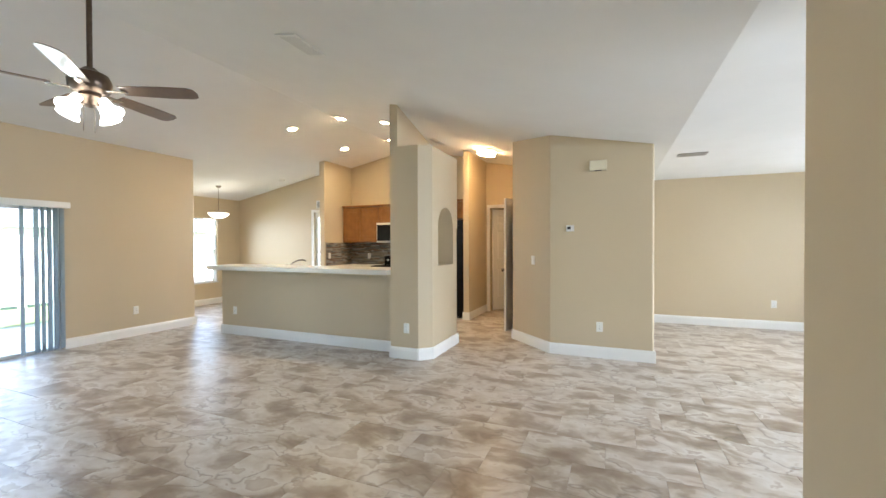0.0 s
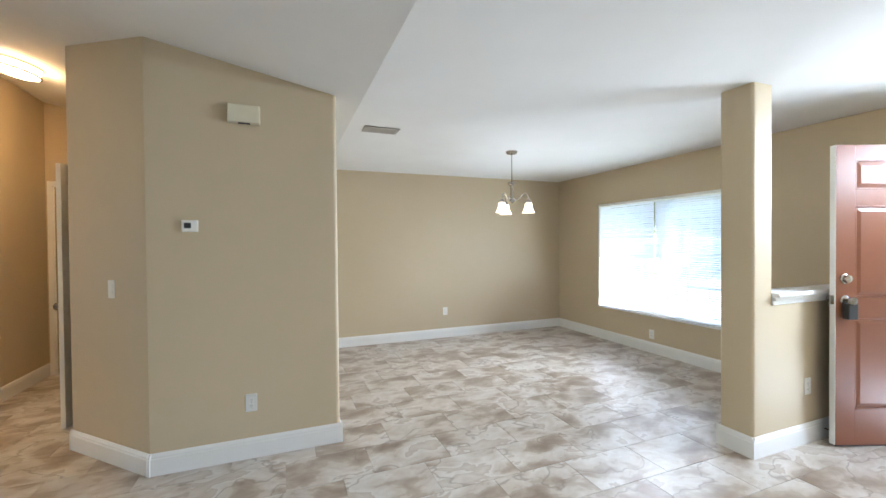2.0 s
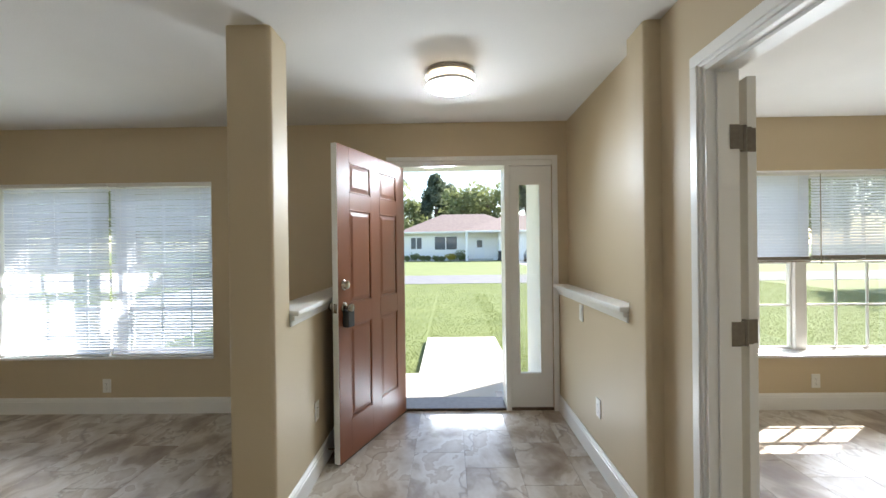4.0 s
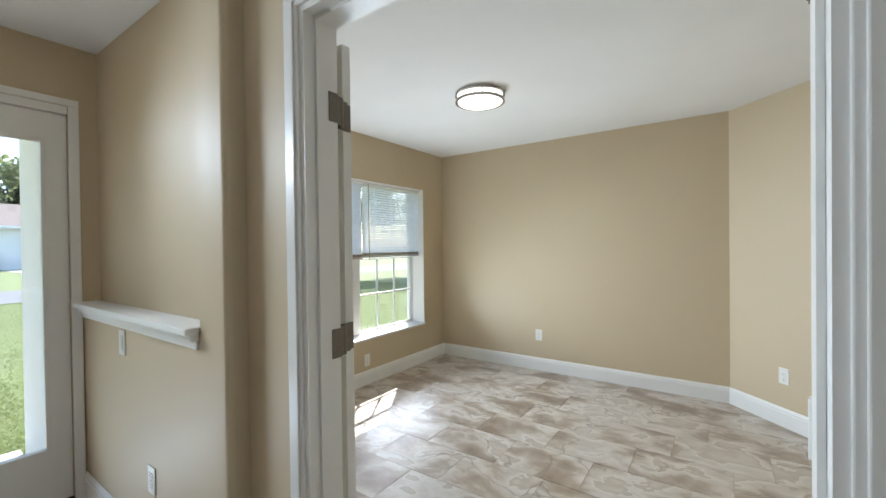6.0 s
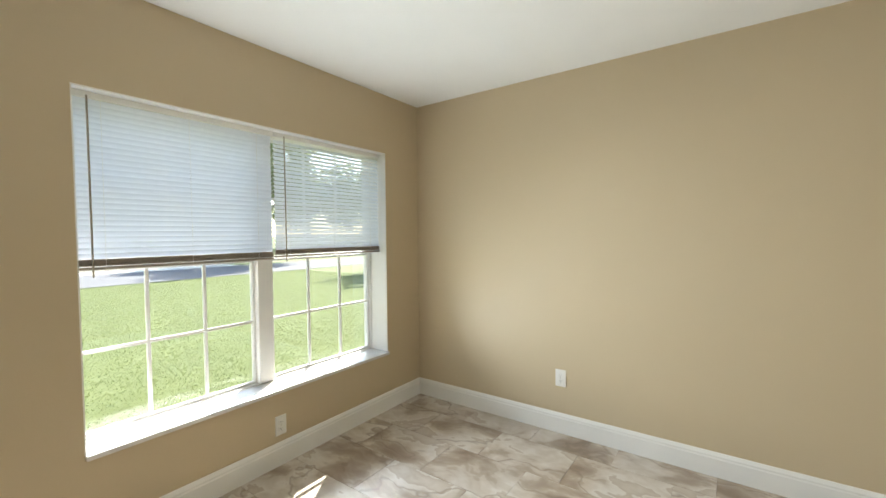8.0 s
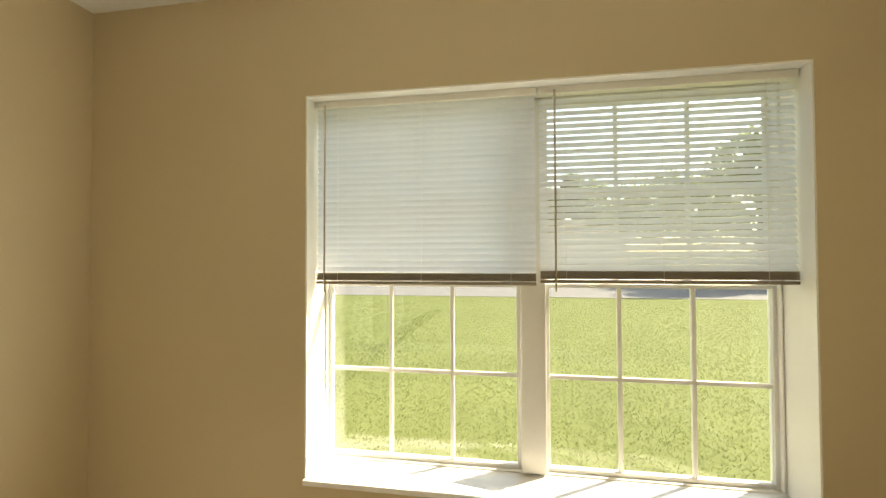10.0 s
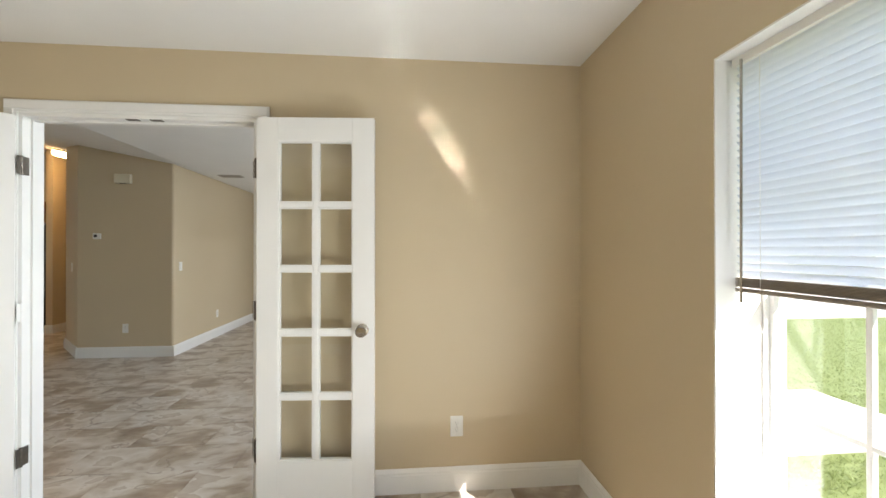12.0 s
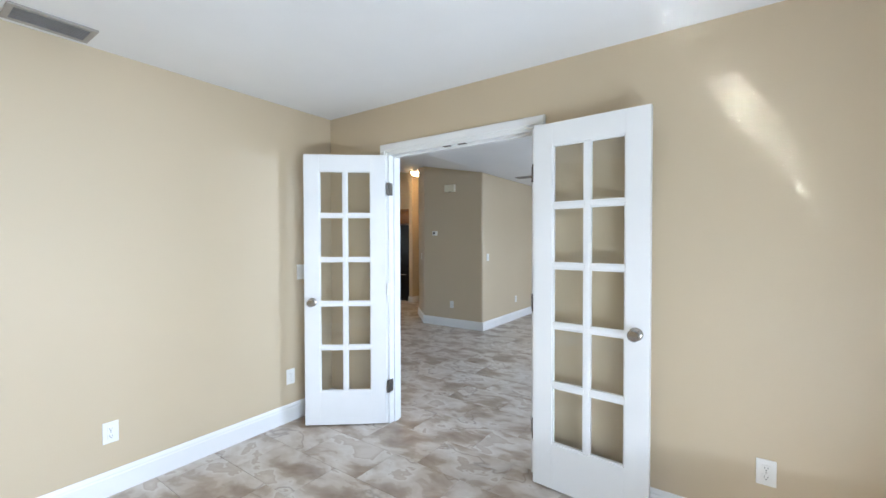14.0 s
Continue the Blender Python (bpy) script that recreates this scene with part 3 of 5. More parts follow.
blind("white slat blind raised halfway, slats part open", -0.470, 0.412, -4.505, 1.974, 1.225, -57, "den blinds", 9, 0.352)
sash_window("window_2", "white vinyl double window with grids in the dining room", 5.477, 7.306, DIN_WY, 0.482, 1.95, 6.36, 1.235)
reveal(5.47, 7.313, DIN_S, FRONT_O, 0.482, 1.957, TRIM)
sill(5.47, 7.313, DIN_S, FRONT_O + 0.02, 0.482)
blind("white slat blind let down to the sill, slats part open", 6.375, 7.302, -4.46, 1.951, 0.486, 50, "dining blinds")
blind("white slat blind let down to the sill, slats part open", 5.481, 6.367, -4.46, 1.951, 0.486, 49, "dining blinds")
sash_window("window_3", "white vinyl breakfast nook window", 5.557, 7.083, 8.46, 0.508, 1.943, 6.32, 1.22)
structure(finish("window_sill", boxed(5.551, 8.35, 0.485, 7.089, 8.40, 0.507, bevel=0.004), SILL), "white sill of the nook window", "sill")


# ---- doors ----
def casing_x(name, x, side, ya, yb, top, width=0.065):
    """Door casing on a wall of constant x; side is the way it faces."""
    bm = bmesh.new()
    for t, w0, w1 in ((0.012, 0, width), (0.019, 0.014, width - 0.006)):
        a, b = sorted((x, x + side * t))
        box(bm, a, ya - w1, 0, b, ya - w0, top + w0, bevel=0.003)
        box(bm, a, yb + w0, 0, b, yb + w1, top + w0, bevel=0.003)
        box(bm, a - 0.0004, ya - w1, top + w0, b + 0.0004, yb + w1, top + w1, bevel=0.003)
    return structure(finish(name, bm, TRIM), "white moulded door casing", "casing")


casing_x("casing_den", DEN_E, -1, DOOR_S, DOOR_N, 2.06)
casing_x("casing_den_hall", DEN_EO, 1, DOOR_S, DOOR_N, 2.06)
jamb = bmesh.new()
box(jamb, DEN_E - 0.003, DOOR_S - 0.001, 0, DEN_EO + 0.003, DOOR_S + 0.018, 2.06)
box(jamb, DEN_E - 0.003, DOOR_N - 0.018, 0, DEN_EO + 0.003, DOOR_N + 0.001, 2.06)
box(jamb, DEN_E - 0.003, DOOR_S + 0.018, 2.042, DEN_EO + 0.003, DOOR_N - 0.018, 2.061)
box(jamb, DEN_E + 0.045, DOOR_S + 0.018, 2.030, DEN_E + 0.085, DOOR_N - 0.018, 2.0415)
box(jamb, DEN_E + 0.045, DOOR_S + 0.0185, 0, DEN_E + 0.085, DOOR_S + 0.029, 2.0295)
box(jamb, DEN_E + 0.045, DOOR_N - 0.029, 0, DEN_E + 0.085, DOOR_N - 0.0185, 2.0295)
structure(finish("jamb_den", jamb, TRIM), "white double door jamb with stop", "jamb")
for y in (-2.10, -1.98):
    plate = thing("strike_plate", "small metal catch plate under the door head", "strike plate", group="catch plates")
    part("plate", boxed(DEN_E + 0.002, y - 0.03, 2.0385, DEN_E + 0.03, y + 0.03, 2.0418), HINGE, plate)


def knob(parent, x, y, z, side, mat=KNOB):
    m = pose(x, y, z, -90 * side, 0, 0)
    lathe_bm = lathe(bmesh.new(), [(0.032, 0), (0.033, 0.004), (0.028, 0.009), (0.012, 0.012), (0.011, 0.03), (0.02, 0.036), (0.028, 0.046), (0.029, 0.056), (0.024, 0.064), (0.008, 0.067)], 20, m)
    return part("knob", lathe_bm, mat, parent, "round metal knob", True)


def french_door(label, width, m):
    """A ten-light glazed leaf. Local x runs from the hinge to the free edge, y is its thickness."""
    ob = thing("french_door", label, "door", m, group="den double doors")
    h, t, st, top, bot, mu = 2.025, 0.0175, 0.112, 0.122, 0.25, 0.026
    for a, b in ((0, st), (width - st, width)):
        part("stile", boxed(a, -t, 0, b, t, h, bevel=0.002), TRIM, ob)
    part("top_rail", boxed(st, -t + 0.0005, h - top, width - st, t - 0.0005, h, bevel=0.001), TRIM, ob)
    part("bottom_rail", boxed(st, -t + 0.0005, 0, width - st, t - 0.0005, bot, bevel=0.001), TRIM, ob)
    cx = width / 2
    part("muntin", boxed(cx - mu / 2, -0.013, bot, cx + mu / 2, 0.013, h - top, bevel=0.004), TRIM, ob)
    step = (h - top - bot) / 5
    for k in range(1, 5):
        z = bot + step * k
        for a, b in ((st, cx - mu / 2), (cx + mu / 2, width - st)):
            part("muntin", boxed(a, -0.0128, z - mu / 2, b, 0.0128, z + mu / 2, bevel=0.004), TRIM, ob)
    for k in range(5):
        for a, b in ((st, cx - mu / 2), (cx + mu / 2, width - st)):
            z0, z1 = bot + step * k + (mu / 2 if k else 0), bot + step * (k + 1) - (mu / 2 if k < 4 else 0)
            bead = 0.007
            part("bead", box(box(box(boxed(a, -0.0105, z0, a + bead, 0.0105, z1), b - bead, -0.0105, z0, b, 0.0105, z1), a + bead, -0.0105, z0, b - bead, 0.0105, z0 + bead), a + bead, -0.0105, z1 - bead, b - bead, 0.0105, z1), TRIM, ob)
            pane = part("pane", boxed(a + 0.001, -0.002, z0 + 0.001, b - 0.001, 0.002, z1 - 0.001), GLASS, ob)
            pane.visible_shadow = False
    for side in (1, -1):
        knob(ob, width - 0.06, side * t, 0.925, side)
    return ob


def hinged(x0, y0, x1, y1, z=0.012):
    """Pose with local x from (x0, y0) towards (x1, y1)."""
    return pose(x0, y0, z, 0, 0, math.degrees(math.atan2(y1 - y0, x1 - x0)))


right_leaf = french_door("white ten-pane french door folded back against the wall", 0.605, hinged(2.266, -2.654, 2.225, -3.272))
left_leaf = french_door("white ten-pane french door standing half open", 0.605, hinged(2.334, -1.442, 1.952, -0.964))
for leaf, py in ((right_leaf, DOOR_S + 0.019), (left_leaf, DOOR_N - 0.019)):
    for z in (0.29, 1.03, 1.785):
        s = 1 if py < -2 else -1
        x, y = DEN_E - 0.004, py
        bm = boxed(x, min(y, y + s * 0.002), z - 0.047, x + 0.038, max(y, y + s * 0.002), z + 0.047, bevel=0.0008)
        bx, by = (x - 0.004, y - 0.001) if s < 0 else (2.316, -2.63)
        tube(bm, [(bx, by, z - 0.05), (bx, by, z + 0.05)], 0.0065 if s < 0 else 0.011, 12)
        if s < 0:
            box(bm, x - 0.030, y - 0.002, z - 0.047, x - 0.009, y, z + 0.047, bevel=0.0008)
        else:
            box(bm, 2.252, -2.6535, z - 0.047, 2.283, -2.6505, z + 0.047, bevel=0.0008)
            box(bm, 2.280, -2.6500, z - 0.047, 2.312, -2.6340, z + 0.047, bevel=0.0008)
            box(bm, 2.330, -2.6280, z - 0.047, 2.352, -2.6120, z + 0.047, bevel=0.0008)
        painted = s < 0 and 0.9 < z < 1.2
        h = part("hinge", bm, TRIM if painted else HINGE, leaf, "white painted hinge" if painted else "pewter butt hinge on the white jamb")
        h.matrix_parent_inverse = leaf.matrix_basis.inverted()


def panel_door(name, label, width, m, mat, edge, rows, thick=0.042, group="", height=2.03):
    """A six-panel leaf with raised fields between stiles and rails; local x from the hinge."""
    ob = thing(name, label, "door", m, group=group)
    t = thick / 2
    st, mid = 0.13 * width / 0.9, 0.12 * width / 0.9
    part("slab", boxed(0.003, -t + 0.009, 0.003, width - 0.003, t - 0.009, height - 0.003), mat, ob)
    cols = ((st, width / 2 - mid / 2), (width / 2 + mid / 2, width - st))
    for a, b in ((0, st), (width - st, width)):
        part("stile", boxed(a, -t, 0, b, t, height, bevel=0.002), mat, ob)
    part("middle_stile", boxed(cols[0][1], -t + 0.0003, 0, cols[1][0], t - 0.0003, height, bevel=0.002), mat, ob)
    zs = [0] + [z for r in rows for z in r] + [height]
    for z0, z1 in zip(zs[0::2], zs[1::2]):
        for a, b in cols:
            part("rail", boxed(a, -t + 0.0002, z0, b, t - 0.0002, z1), mat, ob)
    for z0, z1 in rows:
        for a, b in cols:
            bm = bmesh.new()
            for s in (1, -1):
                o = [bm.verts.new((x, s * (t - 0.0085), z)) for x, z in ((a + 0.012, z0 + 0.012), (b - 0.012, z0 + 0.012), (b - 0.012, z1 - 0.012), (a + 0.012, z1 - 0.012))]
                i = [bm.verts.new((x, s * (t - 0.002), z)) for x, z in ((a + 0.04, z0 + 0.04), (b - 0.04, z0 + 0.04), (b - 0.04, z1 - 0.04), (a + 0.04, z1 - 0.04))]
                bm.faces.new(i)
                for k in range(4):
                    bm.faces.new((o[k], o[(k + 1) % 4], i[(k + 1) % 4], i[k]))
            part("panel", bm, mat, ob)
            part("panel_bead", box(box(box(box(bmesh.new(), a, -t + 0.001, z0, a + 0.011, t - 0.001, z1, bevel=0.003), b - 0.011, -t + 0.001, z0, b, t - 0.001, z1, bevel=0.003), a + 0.011, -t + 0.001, z0, b - 0.011, t - 0.001, z0 + 0.011, bevel=0.003), a + 0.011, -t + 0.001, z1 - 0.011, b - 0.011, t - 0.001, z1, bevel=0.003), mat, ob)
    if edge:
        part("edge_strip", boxed(width, -t + 0.001, 0, width + 0.003, t - 0.001, height), edge, ob, "white painted door edge")
    return ob


ROWS = ((0.24, 0.86), (1.00, 1.62), (1.73, 1.93))
front_door = panel_door("front_door", "terracotta red six-panel front door standing open", 0.905, hinged(3.86, -4.42, 4.186, -3.575, 0.014), TERRACOTTA, TRIM, ROWS)
# lock set on both faces
for s in (1, -1):
    part("deadbolt", lathe(bmesh.new(), [(0.034, 0), (0.034, 0.006), (0.027, 0.012), (0.024, 0.03), (0.012, 0.033)], 20, pose(0.845, s * 0.021, 1.13, -90 * s)), NICKEL, front_door, "round deadbolt", True)
    knob(front_door, 0.845, s * 0.021, 0.985, s)
part("lock_box", boxed(0.80, 0.025, 0.86, 0.87, 0.072, 0.965, bevel=0.008), DARK, front_door, "black key lock box hung on the knob")
part("latch_plate", boxed(0.9082, -0.012, 0.955, 0.9095, 0.012, 1.015), NICKEL, front_door)
part("sweep", boxed(0.0, -0.018, -0.010, 0.90, 0.018, -0.0005), DARK, front_door, "black door sweep")
stop = thing("door_stop", "small metal spring door stop on the baseboard", "door stop")
part("spring", tube(bmesh.new(), [(4.268, -3.66, 0.07), (4.20, -3.66, 0.07)], 0.005), BRONZE, stop)
part("tip", tube(bmesh.new(), [(4.20, -3.66, 0.07), (4.19, -3.66, 0.07)], 0.008), DARK, stop)

# front door frame, side light and threshold
frame_1 = thing("door_frame", "white front door frame with a narrow glazed side light", "door frame", kind="structure")
for n, b in (("jamb_east", (3.868, FRONT_O + 0.01, 0, 3.944, FRONT + 0.004, 2.099)), ("post", (2.955, FRONT_O + 0.01, 0, 3.0, FRONT + 0.002, 2.055)),
             ("head", (2.602, FRONT_O + 0.01, 2.055, 3.868, FRONT + 0.003, 2.0985))):
    part(n, boxed(*b, bevel=0.003), TRIM, frame_1)
bm = bmesh.new()
for b in ((2.602, -4.50, 0, 2.70, -4.455, 2.054), (2.88, -4.50, 0, 2.954, -4.455, 2.054), (2.70, -4.50, 0, 2.88, -4.455, 0.305), (2.70, -4.50, 1.90, 2.88, -4.455, 2.054)):
    box(bm, *b)
part("side_panel", bm, TRIM, frame_1)
bm = bmesh.new()
for b in ((2.688, -4.455, 0.29, 2.704, -4.447, 1.912), (2.876, -4.455, 0.29, 2.892, -4.447, 1.912), (2.704, -4.455, 0.29, 2.876, -4.447, 0.309), (2.704, -4.455, 1.894, 2.876, -4.447, 1.912)):
    box(bm, *b, bevel=0.002)
part("glass_bead", bm, TRIM, frame_1)
part("pane", boxed(2.70, -4.48, 0.305, 2.88, -4.476, 1.90), GLASS, frame_1).visible_shadow = False
part("threshold", boxed(2.60, FRONT_O - 0.03, 0.001, 3.945, FRONT - 0.005, 0.022, bevel=0.005), BRONZE, frame_1, "dark bronze threshold")
bm = bmesh.new()
for b in ((2.558, FRONT, 0, 2.602, FRONT + 0.014, 2.0985), (3.944, FRONT, 0, 3.985, FRONT + 0.014, 2.0985), (2.558, FRONT, 2.0985, 3.985, FRONT + 0.0145, 2.135)):
    box(bm, *b, bevel=0.003)
structure(finish("casing_front", bm, TRIM), "thin white casing round the front door", "casing")

# hall doors
casing_x("casing_hall", 8.30, -1, 1.45, 2.22, 2.06)
hall_door = panel_door("hall_door", "white six-panel interior door standing ajar", 0.72, hinged(8.40, 2.195, 8.98, 1.80, 0.012), TRIM, None, ROWS, 0.035)
for s in (1, -1):
    knob(hall_door, 0.665, s * 0.0175, 0.93, s)
closet_door = panel_door("closet_door", "white six-panel closet door slightly open", 0.74, hinged(7.255, 1.30, 6.545, 1.478, 0.012), TRIM, None, ROWS, 0.035)
knob(closet_door, 0.68, -0.0175, 0.93, -1)
bm = bmesh.new()
for b in ((7.70 - 0.014, 6.10, 0, 7.70, 6.17, 2.12), (7.70 - 0.014, 5.40, 2.05, 7.70, 6.10, 2.12)):
    box(bm, *b, bevel=0.003)
structure(finish("casing_nook", bm, TRIM), "white casing of the nook patio door", "casing")
nook_door = thing("door_nook", "white framed glass patio door in the nook", "door", kind="structure")
part("door_frame", box(box(box(boxed(7.74, 5.42, 0, 7.80, 5.50, 2.05), 7.74, 6.04, 0, 7.80, 6.10, 2.05), 7.74, 5.50, 0, 7.80, 6.04, 0.12), 7.74, 5.50, 1.95, 7.80, 6.04, 2.05), VINYL, nook_door)
part("middle_rail", boxed(7.745, 5.50, 1.16, 7.795, 6.04, 1.20), VINYL, nook_door)
part("pane", boxed(7.768, 5.50, 0.12, 7.772, 6.04, 1.95), GLASS, nook_door).visible_shadow = False

# sliding glass door with vertical vanes
slider = thing("sliding_door", "white framed sliding glass door to the patio", "sliding door", kind="structure")
bm = bmesh.new()
for b in ((-1.4, 6.56, 0, 3.39, 6.64, 0.04), (-1.4, 6.56, 1.79, 3.39, 6.64, 1.84), (-1.4, 6.56, 0.04, -1.35, 6.64, 1.79), (3.34, 6.56, 0.04, 3.39, 6.64, 1.79)):
    box(bm, *b, bevel=0.003)
part("door_frame", bm, VINYL, slider)
for x in (0.22, 1.84):
    part("door_stile", boxed(x - 0.035, 6.57, 0.04, x + 0.035, 6.63, 1.79, bevel=0.003), VINYL, slider)
for a, b in ((-1.35, 0.185), (0.255, 1.805), (1.875, 3.34)):
    part("pane", boxed(a, 6.598, 0.04, b, 6.602, 1.79), GLASS, slider).visible_shadow = False
vanes = thing("vertical_blind", "grey vertical vane blind drawn to one side", "blind")
part("valance", boxed(-1.5, 6.40, 1.82, 3.435, 6.495, 1.895, bevel=0.004), PLASTIC, vanes)
rng = random.Random(5)
for k in range(6):
    x = 3.36 - 0.062 * k - (0.07 if k > 4 else 0)
    bm = bmesh.new()
    cols = [[bm.verts.new((0.044 * u, 0.006 * (1 - u * u), z)) for z in (0.03, 1.815)] for u in (-1, -0.5, 0, 0.5, 1)]
    for a, b in zip(cols, cols[1:]):
        bm.faces.new((a[0], b[0], b[1], a[1]))
    bmesh.ops.solidify(bm, geom=bm.faces[:], thickness=0.001)
    v = part("vane", bm, GREYVANE, vanes)
    v.matrix_local = pose(x, 6.45, 0, 0, 0, 24 + rng.uniform(-14, 20))


# ---- lamps ----
def drum_light(label, x, y, z, r, h, glow, metal, group=""):
    ob = thing("ceiling_light", label, "ceiling light", pose(x, y, z), group)
    part("base_plate", lathe(bmesh.new(), [(r * 0.9, -0.010), (r * 0.9, 0)], 40), metal, ob)
    part("diffuser", lathe(bmesh.new(), [(r * 0.40, -h - 0.010), (r * 0.68, -h - 0.006), (r * 0.82, -h + 0.002), (r * 0.875, -h + 0.014), (r * 0.90, -h + 0.024), (r * 0.93, -0.011)], 40), glow, ob, "glowing acrylic drum", True)
    for z0, z1, g in ((-0.024, -0.004, 1.0), (-h + 0.006, -h + 0.022, 1.0)):
        part("ring", lathe(bmesh.new(), [(r * 0.915, z0), (r * g, z0), (r * g * 1.006, (z0 + z1) / 2), (r * g, z1), (r * 0.935, z1), (r * 0.915, z0)], 40, caps=False), metal, ob, "", True)
    for k in range(3):
        a = 2.1 * k + 0.6
        part("strut", boxed(r * 0.975, -0.004, -h + 0.012, r * 1.006, 0.004, -0.012, m=pose(0, 0, 0, 0, 0, math.degrees(a))), metal, ob)
    return ob


drum_light("round flush ceiling light with brushed brass bands", 3.447, -3.47, FLAT, 0.150, 0.088, DRUM, NICKEL)
drum_light("round flush ceiling light with brushed nickel bands", 0.706, -3.0, FLAT, 0.175, 0.075, DRUMDAY, NICKEL)
hall_light = drum_light("round flush hall light on the sloped ceiling", 6.90, 1.87, ceil(0, 1.87) - 0.01, 0.165, 0.09, DRUMHALL, NICKEL)
hall_light.matrix_world = pose(6.90, 1.87, ceil(0, 1.87) - 0.004, math.degrees(math.atan(SLOPE)))


def bell(r0, r1, h):
    """Outward flaring bell shade, open below."""
    prof = [(r0 * 0.5, 0.0), (r0, -0.006), (r0 * 1.08, -h * 0.3), (r0 * 1.3, -h * 0.62), (r1 * 0.88, -h * 0.88), (r1, -h)]
    return prof + [(r - 0.003, z) for r, z in reversed(prof[1:])]


def chandelier(x, y, z):
    ob = thing("chandelier", "brushed nickel chandelier with three lit bell shades", "chandelier", pose(x, y, z))
    part("canopy", lathe(bmesh.new(), [(0.015, -0.035), (0.05, -0.028), (0.064, -0.012), (0.065, 0)], 24), NICKEL, ob, "", True)
    part("stem", tube(bmesh.new(), [(0, 0, -0.03), (0, 0, -0.34)], 0.006), NICKEL, ob)
    part("hub", lathe(bmesh.new(), [(0.006, -0.575), (0.018, -0.565), (0.034, -0.55), (0.036, -0.535), (0.018, -0.515), (0.016, -0.405), (0.02, -0.375), (0.045, -0.36), (0.048, -0.35), (0.012, -0.33)], 20), NICKEL, ob, "", True)
    for k in range(3):
        a = radians(-8 + 120 * k)
        m = pose(0, 0, 0, 0, 0, math.degrees(a))
        pts = [m @ Vector(p) for p in ((0.015, 0, -0.53), (0.05, 0, -0.545), (0.085, 0, -0.525), (0.11, 0, -0.485), (0.14, 0, -0.47), (0.168, 0, -0.485), (0.18, 0, -0.53))]
        part("arm", tube(bmesh.new(), pts, 0.006), NICKEL, ob, "", True)
        part("cup", lathe(bmesh.new(), [(0.03, -0.012), (0.032, 0.0), (0.02, 0.02), (0.008, 0.03)], 16, m @ pose(0.18, 0, -0.565)), NICKEL, ob, "", True)
        part("shade", lathe(bmesh.new(), bell(0.036, 0.07, 0.11), 24, m @ pose(0.18, 0, -0.575), caps=False), SHADE, ob, "lit frosted glass bell", True)
    return ob


chandelier(6.51, -2.475, FLAT)


def ceiling_fan(x, y, top, z):
    ob = thing("ceiling_fan", "bronze ceiling fan with five wood blades and lit shades", "ceiling fan", pose(x, y, z))
    part("canopy", lathe(bmesh.new(), [(0.03, top - z - 0.09), (0.06, top - z - 0.06), (0.07, top - z)], 24), BRONZE, ob, "", True)
    part("down_rod", tube(bmesh.new(), [(0, 0, 0.10), (0, 0, top - z - 0.05)], 0.016, 12), BRONZE, ob)
    part("motor", lathe(bmesh.new(), [(0.05, -0.06), (0.09, -0.05), (0.115, -0.02), (0.12, 0.03), (0.10, 0.075), (0.05, 0.10), (0.03, 0.12)], 28), BRONZE, ob, "", True)
    for k in range(5):
        m = pose(0, 0, 0, 0, 0, 72 * k - 59.4)
        iron = part("blade_iron", box(bmesh.new(), 0.09, -0.02, -0.035, 0.22, 0.02, -0.029, bevel=0.002, m=m), NICKEL, ob)
        bm = bmesh.new()
        outline = [(0.19, -0.052), (0.45, -0.066), (0.62, -0.064), (0.655, -0.045), (0.665, 0.0), (0.655, 0.045), (0.62, 0.064), (0.45, 0.066), (0.19, 0.052)]
        prism(bm, outline, -0.003, 0.003)
        blade = part("blade", bm, BLADE, ob, "walnut brown blade")
        blade.matrix_local = m @ pose(0, 0, -0.022, -12, 0, 0)
    part("light_kit", lathe(bmesh.new(), [(0.02, -0.14), (0.05, -0.13), (0.055, -0.09), (0.07, -0.075), (0.06, -0.06)], 24), BRONZE, ob, "", True)
    for k in range(4):
        m = pose(0, 0, 0, 0, 0, 90 * k + 20)
        part("shade", lathe(bmesh.new(), bell(0.028, 0.068, 0.12), 20, m @ pose(0.085, 0, -0.095, 0, -38, 0), caps=False), FANSHADE, ob, "lit frosted bell shade", True)
    for dx in (-0.03, 0.035):
        part("pull_chain", tube(bmesh.new(), [(dx, 0.02, -0.12), (dx, 0.02, -0.30)], 0.0025), NICKEL, ob)
    return ob


ceiling_fan(2.06, 3.18, ceil(0, 3.18), 2.40)

pendant = thing("pendant_lamp", "hanging bowl pendant with lit frosted glass", "pendant lamp", pose(6.47, 7.55, 0))
part("canopy", lathe(bmesh.new(), [(0.03, ceil(0, 7.55) - 0.04), (0.06, ceil(0, 7.55))], 20), NICKEL, pendant)
part("stem", tube(bmesh.new(), [(0, 0, 2.06), (0, 0, ceil(0, 7.55) - 0.03)], 0.006), NICKEL, pendant)
part("bowl", lathe(bmesh.new(), [(0.02, 1.90), (0.10, 1.915), (0.155, 1.95), (0.20, 2.0), (0.19, 2.0), (0.14, 1.96), (0.02, 1.92)], 28, caps=False), PENDANT, pendant, "lit frosted bowl", True)
for k in range(3):
    m = pose(0, 0, 0, 0, 0, 120 * k)
    part("rod", tube(bmesh.new(), [m @ Vector((0.01, 0, 2.06)), m @ Vector((0.18, 0, 1.995))], 0.003), NICKEL, pendant)
